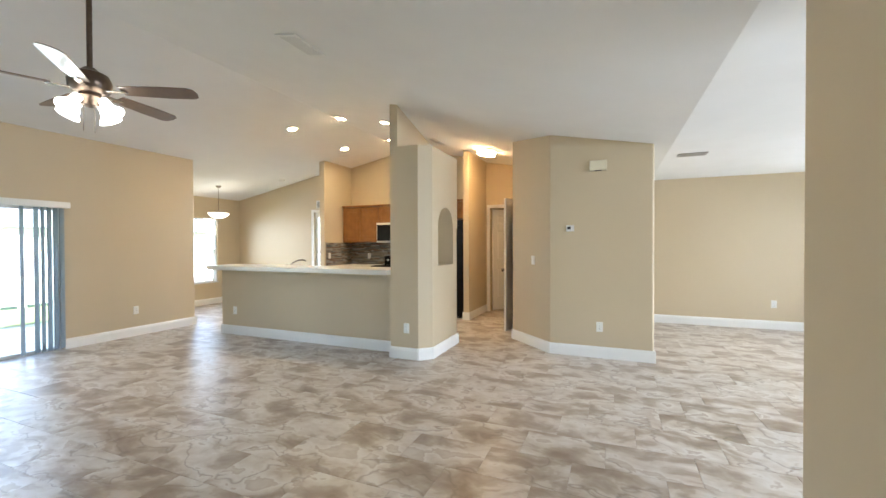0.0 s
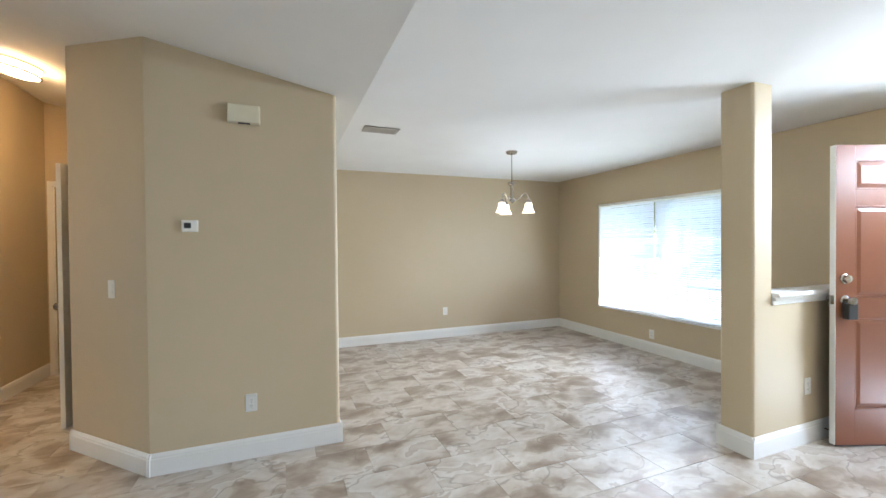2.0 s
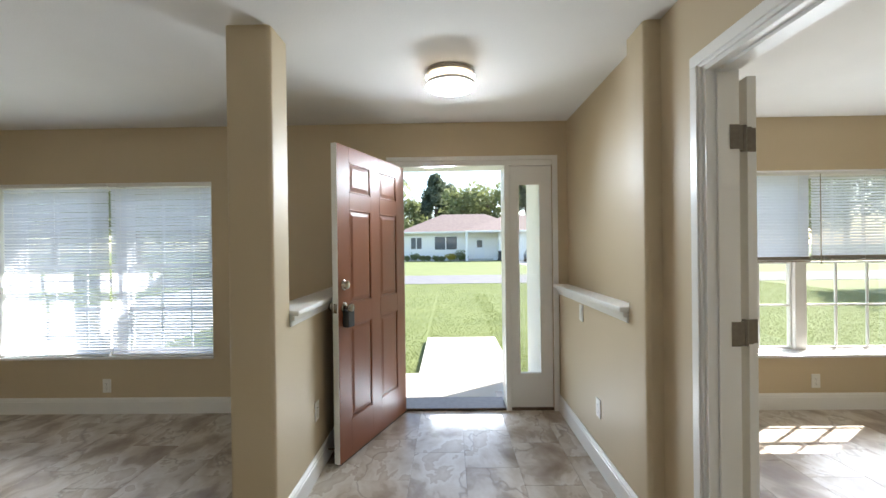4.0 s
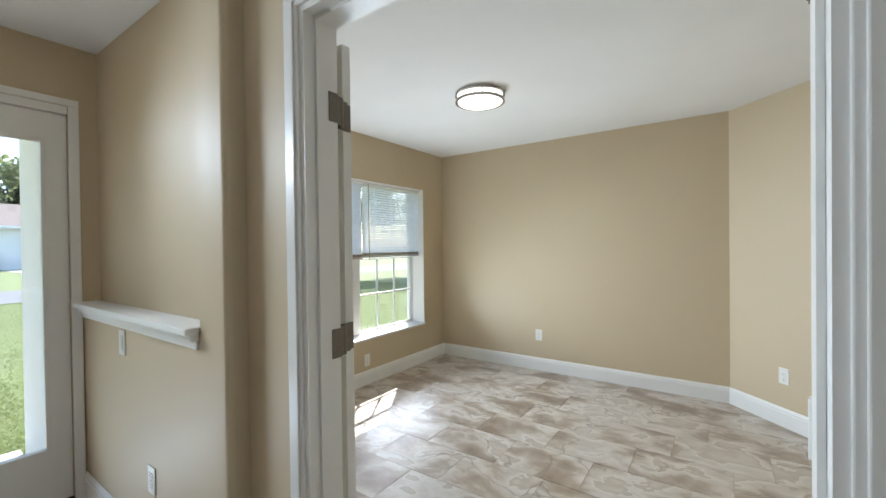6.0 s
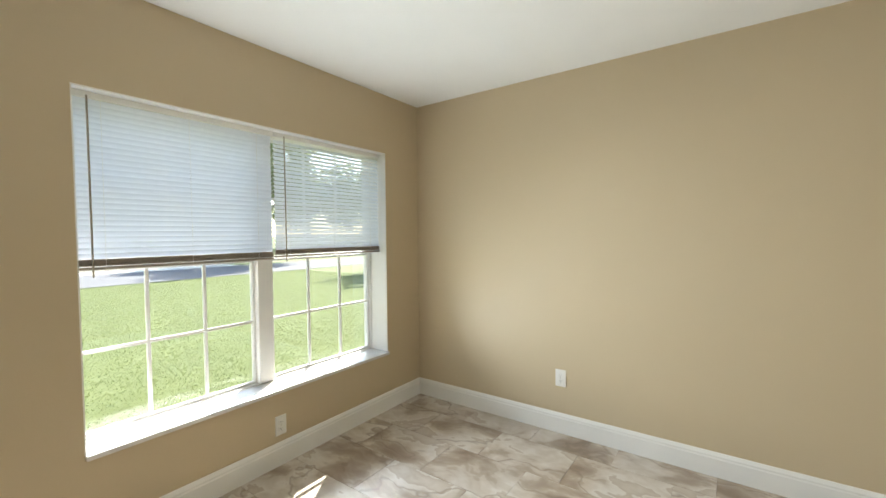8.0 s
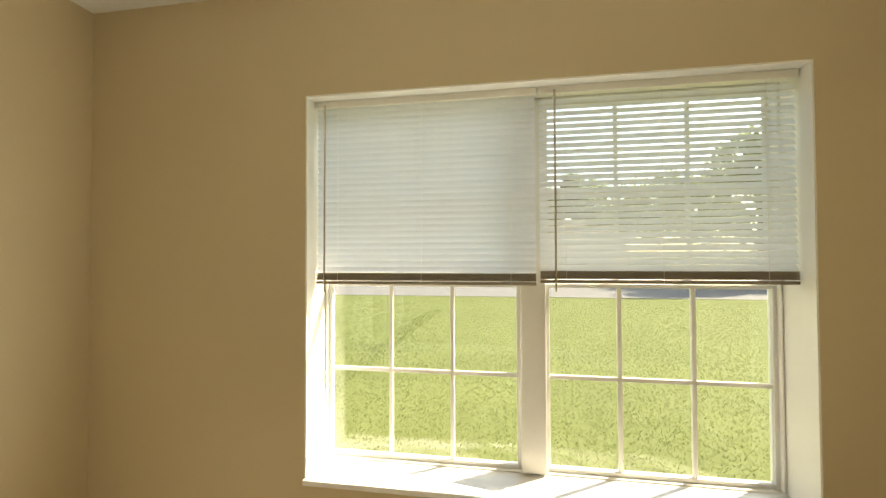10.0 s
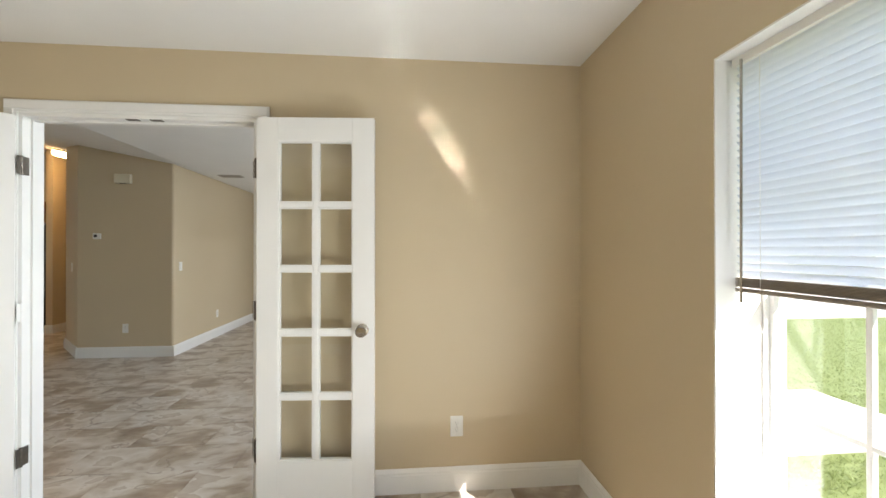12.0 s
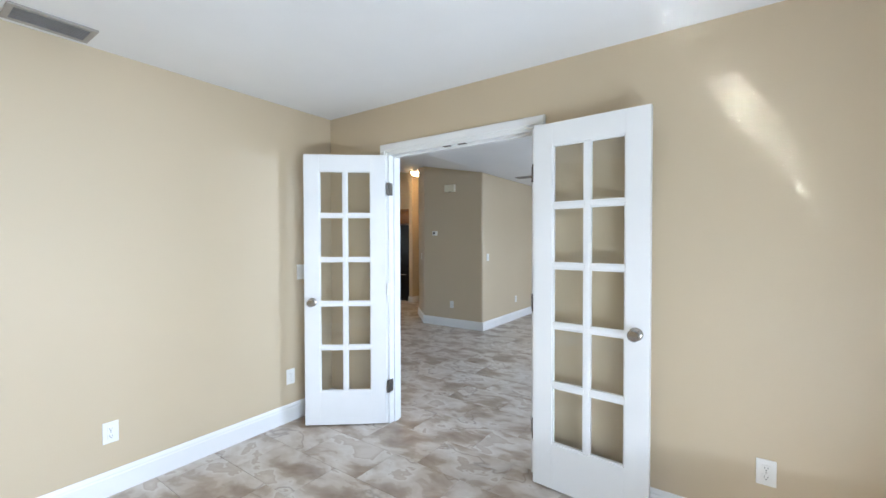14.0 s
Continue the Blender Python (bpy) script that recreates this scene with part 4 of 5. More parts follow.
for k, (x, y) in enumerate(((5.40, 4.57), (5.58, 3.79), (6.78, 4.60), (5.60, 3.03), (6.97, 3.70))):
    tilt = math.degrees(math.atan(SLOPE)) * (1 if y < RIDGE_Y else -1)
    dl = thing("downlight", "round recessed kitchen downlight, switched on", "downlight", pose(x, y, ceil(0, y) - 0.001, tilt), group="kitchen downlights")
    part("trim_ring", lathe(bmesh.new(), [(0.062, -0.004), (0.085, -0.006), (0.09, 0), (0.062, 0), (0.062, -0.004)], 28, caps=False), TRIM, dl, "", True)
    part("lens", lathe(bmesh.new(), [(0.058, -0.003), (0.060, 0)], 24), BULB, dl)


# ---- vents, outlets, switches ----
def vent(label, m, w, d, slats=7, mat=None, tilt=38):
    """A louvred register lying in the xy plane, facing down."""
    ob = thing("ceiling_vent", label, "vent", m)
    mat = mat or PLASTIC
    part("backing", boxed(-w / 2 + 0.02, -d / 2 + 0.02, -0.004, w / 2 - 0.02, d / 2 - 0.02, -0.001), VENTBACK, ob)
    bm = bmesh.new()
    for b in ((-w / 2, -d / 2, -w / 2 + 0.025, d / 2), (w / 2 - 0.025, -d / 2, w / 2, d / 2), (-w / 2 + 0.025, -d / 2, w / 2 - 0.025, -d / 2 + 0.025), (-w / 2 + 0.025, d / 2 - 0.025, w / 2 - 0.025, d / 2)):
        box(bm, b[0], b[1], -0.010, b[2], b[3], 0, bevel=0.002)
    part("frame", bm, mat, ob)
    first = None
    for k in range(slats):
        y = -d / 2 + 0.03 + (d - 0.06) * (k + 0.5) / slats
        if first is None:
            first = part("slat", boxed(-w / 2 + 0.025, -0.008, -0.0008, w / 2 - 0.025, 0.008, 0.0008), mat, ob)
            s = first
        else:
            s = new("slat", first.data)
            s.parent = ob
        s.location, s.rotation_euler = (0, y, -0.009), (radians(tilt), 0, 0)
    return ob


SLOPE_DEG = math.degrees(math.atan(SLOPE))
vent("grey louvred supply vent in the den ceiling", pose(0.59, -0.94, FLAT - 0.001), 0.31, 0.19, 7, VENTGREY)
vent("grey louvred vent in the dining room ceiling", pose(6.15, -0.92, FLAT - 0.001, 0, 0, 90), 0.31, 0.17, 7, VENTGREY)
vent("white louvred vent in the sloped living room ceiling", pose(3.11, 2.33, ceil(0, 2.33) - 0.001, SLOPE_DEG), 0.38, 0.20, 9, tilt=-42)
vent("white louvred vent in the hall ceiling", pose(6.58, 2.66, ceil(0, 2.66) - 0.001, SLOPE_DEG, 0, 0), 0.36, 0.16)
wall_vent = vent("small white wall vent above the patio door", pose(7.699, 5.92, 2.23, 0, 90, 0), 0.18, 0.22, 5)
detector = thing("smoke_detector", "round white smoke detector on the nook ceiling", "smoke detector", pose(7.28, 6.61, ceil(0, 6.61) - 0.001, -SLOPE_DEG))
part("body", lathe(bmesh.new(), [(0.045, -0.035), (0.06, -0.028), (0.065, 0)], 24), PLASTIC, detector, "", True)


def wall_pose(x, y, z, nx, ny):
    """Local y points out of the wall, local z up."""
    return pose(x, y, z, 0, 0, math.degrees(math.atan2(ny, nx)) - 90)


def outlet(x, y, z, nx, ny, kind="outlet"):
    if kind == "outlet":
        ob = thing("wall_outlet", "white duplex outlet with cover plate on tan wall", "outlet", wall_pose(x, y, z, nx, ny), group="wall outlets")
    else:
        ob = thing("light_switch", "white light switch with cover plate on tan wall", "switch", wall_pose(x, y, z, nx, ny), group="light switches")
    part("plate", boxed(-0.036, 0, -0.058, 0.036, 0.006, 0.058, bevel=0.003), PLASTIC, ob)
    if kind == "outlet":
        for dz in (-0.02, 0.02):
            rec = part("receptacle", boxed(-0.016, 0.006, dz - 0.0135, 0.016, 0.0085, dz + 0.0135, bevel=0.002), PLASTIC, ob)
            for dx, h in ((-0.006, 0.005), (0.006, 0.0065)):
                part("slot", boxed(dx - 0.0012, 0.0083, dz + 0.002 - h / 2, dx + 0.0012, 0.0088, dz + 0.002 + h / 2), DARK, rec)
            part("slot", boxed(-0.002, 0.0083, dz - 0.010, 0.002, 0.0088, dz - 0.006), DARK, rec)
        part("screw", lathe(bmesh.new(), [(0.003, 0), (0.002, 0.001)], 8, pose(0, 0.006, 0, -90)), NICKEL, ob)
    else:
        part("rocker", boxed(-0.0165, 0.006, -0.033, 0.0165, 0.0095, 0.033, bevel=0.002), PLASTIC, ob)
    return ob


for args in ((DEN_W, -3.198, 0.375, 1, 0), (0.447, FRONT, 0.235, 0, 1), (-0.55, -1.225, 0.365, 0.7071, -0.7071), (DEN_E, -3.705, 0.36, -1, 0), (0.83, DEN_N, 0.345, 0, -1), (1.95, DEN_N, 0.345, 0, -1),
             (8.23, -2.351, 0.393, -1, 0), (6.388, DIN_S, 0.235, 0, 1), (6.75, -0.465, 0.36, 0, -1), (5.547, 0.106, 0.365, -1, 0), (4.66, 2.19, 0.36, -1, 0), (4.87, 5.20, 0.36, -1, 0),
             (4.25, 6.50, 0.38, 0, -1), (2.55, -3.556, 0.37, 1, 0), (4.285, -3.485, 0.39, -1, 0)):
    outlet(*args)
for args in ((2.05, DEN_N, 1.15, 0, -1), (5.71, -0.465, 1.14, 0, -1), (2.55, -3.864, 0.91, 1, 0)):
    outlet(*args, kind="switch")
sw = Vector((5.545, 0.67)).lerp(Vector((6.15, 1.272)), 0.42)
outlet(sw.x, sw.y, 1.13, -0.7071, 0.7071, kind="switch")

chime = thing("door_chime", "ivory plastic door chime box on the hall wall", "door chime", wall_pose(5.547, 0.122, 2.25, -1, 0))
part("cover", boxed(-0.095, 0, -0.058, 0.095, 0.055, 0.058, bevel=0.008), IVORY, chime)
part("grille", boxed(-0.035, 0.02, -0.060, 0.035, 0.05, -0.0575), DARK, chime)
thermostat = thing("thermostat", "small white thermostat with a dark display", "thermostat", wall_pose(5.546, 0.437, 1.527, -1, 0))
part("body", boxed(-0.045, 0, -0.037, 0.045, 0.024, 0.037, bevel=0.005), PLASTIC, thermostat)
part("display", boxed(-0.008, 0.024, -0.014, 0.030, 0.0255, 0.020), DARK, thermostat, "dark display")

# ---- kitchen ----
bar_top = thing("bar_top", "long pale laminate breakfast bar top", "worktop")
part("slab", prism(bmesh.new(), rounded([(4.57, 2.405), (5.12, 2.405), (5.12, 5.50), (4.57, 5.50)], [0, 0, 0.04, 0.12]), 1.0, 1.042), COUNTER, bar_top)
part("edge_band", prism(bmesh.new(), rounded([(4.585, 2.405), (5.10, 2.405), (5.10, 5.485), (4.585, 5.485)], [0, 0, 0.03, 0.11]), 0.982, 0.9995), COUNTER, bar_top)


def cabinet(label, x0, x1, y0, y1, z0, z1, doors, group, face=-1, toe=0.0):
    """A cabinet whose doors face -x (or +x), split along y."""
    ob = thing("cabinet", label, "cabinet", group=group)
    f = x0 if face < 0 else x1
    part("body", boxed(x0 + (0.0 if face > 0 else 0.02), y0 + 0.001, z0 + toe, x1 - (0.02 if face > 0 else 0.0), y1 - 0.001, z1), OAK, ob)
    if toe:
        part("toe_kick", boxed(x0 + 0.07, y0 + 0.002, z0, x1 - 0.07, y1 - 0.002, z0 + toe - 0.001), DARK, ob)
    step = (y1 - y0) / doors
    for k in range(doors):
        a, b = y0 + step * k + 0.012, y0 + step * (k + 1) - 0.012
        lo, hi = z0 + toe + 0.015, z1 - 0.02
        x_in, x_out = f - face * 0.02, f + face * 0.0
        xa, xb = sorted((x_in, x_out))
        door = part("door", boxed(xa + 0.006, a + 0.05, lo + 0.05, xb - 0.006, b - 0.05, hi - 0.05), OAK, ob)
        bm = bmesh.new()
        for c in ((a, lo, a + 0.055, hi), (b - 0.055, lo, b, hi), (a + 0.055, lo, b - 0.055, lo + 0.055), (a + 0.055, hi - 0.055, b - 0.055, hi)):
            box(bm, xa, c[0], c[1], xb, c[2], c[3], bevel=0.003)
        part("door_frame", bm, OAK, door)
        part("field", boxed(xa + 0.002, a + 0.085, lo + 0.085, xb - 0.003, b - 0.085, hi - 0.085, bevel=0.004), OAK, door)
    return ob


for y0, y1, z0, n in ((4.37, 5.245, 1.384, 2), (3.61, 4.365, 1.78, 2), (3.345, 3.605, 1.384, 1)):
    cabinet("honey oak upper cabinet with raised panel doors", 7.58, 7.895, y0, y1, z0, 2.12, n, "upper cabinets")
cabinet("honey oak cabinet above the fridge", 7.36, 7.895, 2.405, 3.335, 1.81, 2.12, 2, "upper cabinets")
crown = bmesh.new()
box(crown, 7.555, 3.34, 2.1215, 7.895, 5.245, 2.155, bevel=0.008)
box(crown, 7.335, 2.405, 2.1215, 7.895, 3.3395, 2.155, bevel=0.008)
tagged(finish("cornice", crown, OAK), "oak cornice on top of the upper cabinets", "cornice")
for y0, y1, n in ((4.37, 5.245, 2), (3.345, 3.605, 1)):
    cabinet("honey oak base cabinet", 7.30, 7.895, y0, y1, 0, 0.88, n, "base cabinets", toe=0.1)
    wt = thing("worktop", "pale laminate kitchen worktop", "worktop", group="kitchen worktops")
    part("slab", boxed(7.27, y0 + 0.001, 0.8805, 7.895, y1 - 0.001, 0.92, bevel=0.006), COUNTER, wt)
for k in range(4):
    cabinet("honey oak base cabinet under the bar", 5.0, 5.60, 2.45 + 0.74 * k, 2.45 + 0.74 * (k + 1) - 0.004, 0, 0.88, 2, "base cabinets", face=1, toe=0.1)
sink_top = thing("worktop", "pale laminate sink worktop behind the bar", "worktop", group="kitchen worktops")
part("slab", boxed(4.992, 2.42, 0.8805, 5.63, 5.44, 0.92, bevel=0.006), COUNTER, sink_top)
faucet = thing("faucet", "chrome kitchen faucet with a curved spout", "faucet", pose(5.18, 4.42, 0.92))
part("base", lathe(bmesh.new(), [(0.026, 0), (0.024, 0.02), (0.016, 0.03), (0.015, 0.06)], 16), NICKEL, faucet, "", True)
part("spout", tube(bmesh.new(), [(0, 0, 0.05), (0.0, 0, 0.11), (0.03, -0.02, 0.15), (0.09, -0.06, 0.185), (0.15, -0.10, 0.19), (0.19, -0.13, 0.17)], 0.011), NICKEL, faucet, "", True)
part("handle", tube(bmesh.new(), [(0, 0.09, 0.0), (0, 0.09, 0.07), (0.02, 0.07, 0.13)], 0.009), NICKEL, faucet, "", True)

fridge = thing("fridge", "glossy black bottom-freezer refrigerator", "refrigerator")
part("body", boxed(7.33, 2.425, 0.03, 7.88, 3.33, 1.78, bevel=0.006), BLACK, fridge)
for n, a, b, z0, z1 in (("door", 2.425, 2.875, 0.70, 1.775), ("door", 2.880, 3.33, 0.70, 1.775), ("freezer_drawer", 2.425, 3.33, 0.06, 0.69)):
    d = part(n, boxed(7.268, a, z0, 7.328, b, z1, bevel=0.012, segs=3), BLACK, fridge)
    if n == "door":
        y = b - 0.045 if a < 2.6 else a + 0.045
        part("handle", tube(bmesh.new(), [(7.268, y, z0 + 0.15), (7.235, y, z0 + 0.18), (7.228, y, (z0 + z1) / 2), (7.235, y, z1 - 0.25), (7.268, y, z1 - 0.22)], 0.010), BLACK, d, "", True)
    else:
        part("handle", tube(bmesh.new(), [(7.268, a + 0.12, 0.62), (7.232, a + 0.14, 0.625), (7.228, (a + b) / 2, 0.625), (7.232, b - 0.14, 0.625), (7.268, b - 0.12, 0.62)], 0.010), NICKEL, d, "bright metal drawer handle", True)
part("kick_grille", boxed(7.35, 2.44, 0.0, 7.86, 3.31, 0.029), DARK, fridge)
micro = thing("microwave", "over-range microwave with black glass door", "microwave")
part("body", boxed(7.50, 3.615, 1.38, 7.895, 4.362, 1.778, bevel=0.005), PLASTIC, micro)
part("door", boxed(7.485, 3.80, 1.40, 7.499, 4.35, 1.765, bevel=0.004), PLASTIC, micro)
part("window", boxed(7.480, 3.82, 1.415, 7.4845, 4.335, 1.735), BLACK, micro, "black glass window")
part("control_panel", boxed(7.485, 3.625, 1.40, 7.499, 3.795, 1.765, bevel=0.003), BLACK, micro)
stove = thing("stove", "black electric range with back panel", "stove")
part("body", boxed(7.30, 3.612, 0.0, 7.88, 4.364, 0.905, bevel=0.004), BLACK, stove)
part("cooktop", boxed(7.28, 3.612, 0.9055, 7.80, 4.364, 0.925, bevel=0.004), BLACK, stove)
part("back_panel", boxed(7.80, 3.615, 0.9055, 7.878, 4.36, 1.10, bevel=0.006), BLACK, stove)
for k in range(4):
    part("dial", lathe(bmesh.new(), [(0.02, 0), (0.02, 0.012), (0.013, 0.02)], 14, pose(7.80, 3.70 + 0.19 * k, 1.02, 0, -90, 0)), PLASTIC, stove, "white dial", True)

# mosaic backsplash of thin glass and stone strips
splash = thing("backsplash", "grey and brown strip mosaic backsplash", "backsplash", kind="structure")
part("mortar", box(boxed(7.885, 3.345, 0.921, 7.8985, 5.248, 1.383), 7.02, 5.238, 0.921, 7.884, 5.2495, 1.383), GROUT, splash)
MOSAIC = [material("mosaic strip %s" % n, c, r, random_tone=0.15, color2=tuple(v * 0.7 for v in c), scale=20) for n, c, r in
          (("grey", (0.16, 0.17, 0.17), 0.2), ("brown", (0.15, 0.085, 0.05), 0.3), ("taupe", (0.28, 0.24, 0.19), 0.35), ("pale", (0.42, 0.42, 0.40), 0.15))]
rng = random.Random(11)
strips = {}
for mat in MOSAIC:
    strips[mat.name] = bmesh.new()
for r in range(20):
    z = 0.924 + r * 0.0229
    y = 3.35
    while y < 5.236:
        w = min(rng.choice((0.06, 0.1, 0.14, 0.2)), 5.236 - y)
        if w > 0.02:
            box(strips[rng.choice(MOSAIC).name], 7.8785, y + 0.001, z, 7.885 - rng.uniform(0.0, 0.0015), y + w - 0.001, z + 0.0205)
        y += w
    x = 7.025
    while x < 7.872:
        w = min(rng.choice((0.06, 0.1, 0.14, 0.2)), 7.872 - x)
        if w > 0.02:
            box(strips[rng.choice(MOSAIC).name], x + 0.001, 5.2315 + rng.uniform(0, 0.0015), z, x + w - 0.001, 5.238, z + 0.0205)
        x += w
for mat in MOSAIC:
    tagged(part("strip_tiles", strips[mat.name], mat, splash), kind="stuff")
outlet(7.878, 4.78, 1.10, -1, 0)
outlet(7.12, 5.231, 1.12, 0, -1, kind="switch")

# ---- outdoors ----
GZ = -0.13
structure(finish("ground", boxed(-600, -900, GZ - 0.3, 600, 900, GZ), LAWN), "sunlit mown green lawn", "lawn")
structure(finish("road", boxed(-300, -22.8, GZ - 0.1, 300, -17.8, GZ + 0.012), ASPHALT), "pale grey asphalt street", "road")
structure(finish("foundation", boxed(-2.8, FRONT_O, GZ, 8.42, 8.55, -0.012), CONCRETE), "concrete house slab", "foundation")
walkway = bmesh.new()
box(walkway, 2.62, -5.62, GZ, 4.35, FRONT_O - 0.03, -0.045, bevel=0.01)
box(walkway, 2.75, -7.50, GZ, 3.83, -5.625, -0.055, bevel=0.01)
structure(finish("walkway", walkway, CONCRETE), "pale concrete front walk and stoop", "walkway")
structure(finish("wall_porch", boxed(2.40, -5.52, GZ, 2.61, FRONT_O - 0.001, 2.42), STUCCO), "white stucco porch wall beside the entry", "porch wall")
structure(finish("porch_roof", boxed(2.35, -5.75, 2.421, 4.6, -5.105, 2.56), TRIM), "white porch roof edge over the entry", "porch roof")
structure(finish("patio", boxed(-1.0, 6.66, GZ, 5.0, 9.4, -0.05, bevel=0.01), CONCRETE), "pale concrete back patio", "patio")
structure(finish("driveway", boxed(-9.0, -45.9, GZ, -2.6, -22.8, GZ + 0.02), CONCRETE), "concrete driveway across the street", "driveway")
structure(finish("driveway_home", boxed(8.08, -17.8, GZ, 13.3, -4.9, GZ + 0.03, bevel=0.01), CONCRETE), "pale concrete driveway beside the front lawn", "driveway")
fence = thing("fence", "white vinyl privacy fence at the back of the yard", "fence")
panel_bm = boxed(0.01, -0.02, 0.08, 1.79, 0.02, 1.65, bevel=0.004)
first = part("panel", panel_bm, VINYL, fence)
first.location = (-9, 12.7, GZ)
for k in range(1, 18):
    p = new("panel", first.data)
    p.parent, p.location = fence, (-9 + 1.8 * k, 12.7, GZ)
post_bm = boxed(-0.06, -0.06, 0, 0.06, 0.06, 1.72, bevel=0.008)
first = part("post", post_bm, VINYL, fence)
first.location = (-9, 12.7, GZ)
for k in range(1, 19):
    p = new("post", first.data)
    p.parent, p.location = fence, (-9 + 1.8 * k, 12.7, GZ)


def lawn_blades(name, x0, x1, y0, y1, count, seed, thinning=1.4):
    rng = np.random.default_rng(seed)
    p = np.stack([rng.uniform(x0, x1, count), y1 + (y0 - y1) * rng.uniform(0, 1, count) ** thinning], 1)
    a, h, w = rng.uniform(0, 6.283, count), rng.uniform(0.010, 0.028, count), rng.uniform(0.002, 0.0045, count)
    lean = rng.normal(0, 0.022, (count, 2))
    d = np.stack([np.cos(a), np.sin(a)], 1) * w[:, None]
    v = np.zeros((count, 3, 3))
    v[:, 0, :2], v[:, 1, :2], v[:, 2, :2] = p - d, p + d, p + lean
    v[:, :, 2] = GZ
    v[:, 2, 2] += h
    me = bpy.data.meshes.new(name)
    me.from_pydata(v.reshape(-1, 3).tolist(), [], np.arange(count * 3).reshape(-1, 3).tolist())
    me.materials.append(GRASS)
    return tagged(new(name, me), "short green grass blades on the front lawn", "grass", kind="stuff")


lawn_blades("grass", -9.0, 2.35, -14.0, -4.75, 200000, 3)
lawn_blades("grass", -9.0, 8.0, -17.75, -14.0, 85000, 5, 1.0)
lawn_blades("grass", 2.73, 3.85, -14.0, -7.52, 14000, 7)
lawn_blades("grass", 2.35, 2.73, -14.0, -5.65, 12000, 6)
lawn_blades("grass", 3.88, 8.0, -14.0, -5.7, 70000, 4)


def leaf_cloud(bm_pts, rng, centre, radius, count, size):
    for _ in range(count):
        d = Vector((rng.gauss(0, 1), rng.gauss(0, 1), rng.gauss(0, 0.8))).normalized() * radius * rng.uniform(0.45, 1.05)
        c = Vector(centre) + d
        u = Vector((rng.uniform(-1, 1), rng.uniform(-1, 1), rng.uniform(-1, 1))).normalized() * size * rng.uniform(0.6, 1.3)
        w = u.cross(Vector((rng.uniform(-1, 1), rng.uniform(-1, 1), rng.uniform(-1, 1)))).normalized() * size * 0.55
        bm_pts.append((c - u, c + w, c + u, c - w))


def leaves(name, quads, mat, parent, label=""):
    me = bpy.data.meshes.new(name)
    me.from_pydata([tuple(p) for q in quads for p in q], [], [tuple(range(4 * i, 4 * i + 4)) for i in range(len(quads))])
    me.materials.append(mat)
    ob = new(name, me)
    ob.parent = parent
    return ob


def tree(x, y, height, spread, seed, mat=None, pine=False):
    rng = random.Random(seed)
    ob = thing("tree", "tall dark pine tree behind the houses" if pine else "leafy green tree behind the houses", "tree", pose(x, y, GZ), group="trees")
    part("trunk", tube(bmesh.new(), [(0, 0, -0.1), (0.05, 0.02, height * 0.3), (-0.04, 0.05, height * 0.6), (0.02, 0, height * 0.85)], [0.03 * height, 0.024 * height, 0.014 * height, 0.005 * height]), BARK, ob)
    quads = []
    n = 16 if not pine else 22
    for k in range(n):
        t = k / (n - 1)
        if pine:
            z, r = height * (0.45 + 0.55 * t), spread * (1.05 - t) * 0.6
        else:
            z, r = height * rng.uniform(0.35, 0.92), spread * rng.uniform(0.3, 0.75)
        a = rng.uniform(0, 6.28)
        c = (math.cos(a) * r, math.sin(a) * r, z)
        part("limb", tube(bmesh.new(), [(0, 0, z - height * 0.12), (c[0] * 0.5, c[1] * 0.5, z - height * 0.05), c], [0.008 * height, 0.005 * height, 0.002 * height], 5), BARK, ob)
        leaf_cloud(quads, rng, c, spread * (0.34 if not pine else 0.26) * rng.uniform(0.8, 1.2), 300 if y < -40 else 220, 0.30 if y < -40 else 0.2)
    leaves("crown", quads, mat or LEAF, ob)
    return ob


for k, (x, y, h, s, p) in enumerate(((16, -60, 8.0, 5.0, 0), (11, -64, 8.5, 5.0, 0), (5.6, -66, 12.5, 4.2, 1), (1.5, -62, 9.8, 6.0, 0), (-3.5, -63, 10.2, 6.0, 0), (-8.5, -64, 12.5, 5.0, 1), (-14, -60, 11.5, 6.5, 0), (-21, -56, 12, 6.5, 0),
                                     (22, -50, 11, 6, 0), (30, -46, 11, 6.5, 0), (40, -48, 12, 7, 0), (-30, -46, 11, 6, 0), (3.2, -70, 11.5, 4.0, 1), (52, -50, 12, 7, 0), (-42, -48, 12, 7, 0), (17, -24, 7.5, 3.8, 0),
                                     (-11.8, -25.2, 8.0, 4.0, 0), (-15.5, -14.6, 7.0, 3.6, 0), (3, 44, 8, 5, 0), (12, 46, 9, 5, 0), (-6, 45, 8, 5, 0), (22, 44, 9, 5, 0))):
    tree(x, y, h, s, 40 + k, PINE if p else LEAF, bool(p))


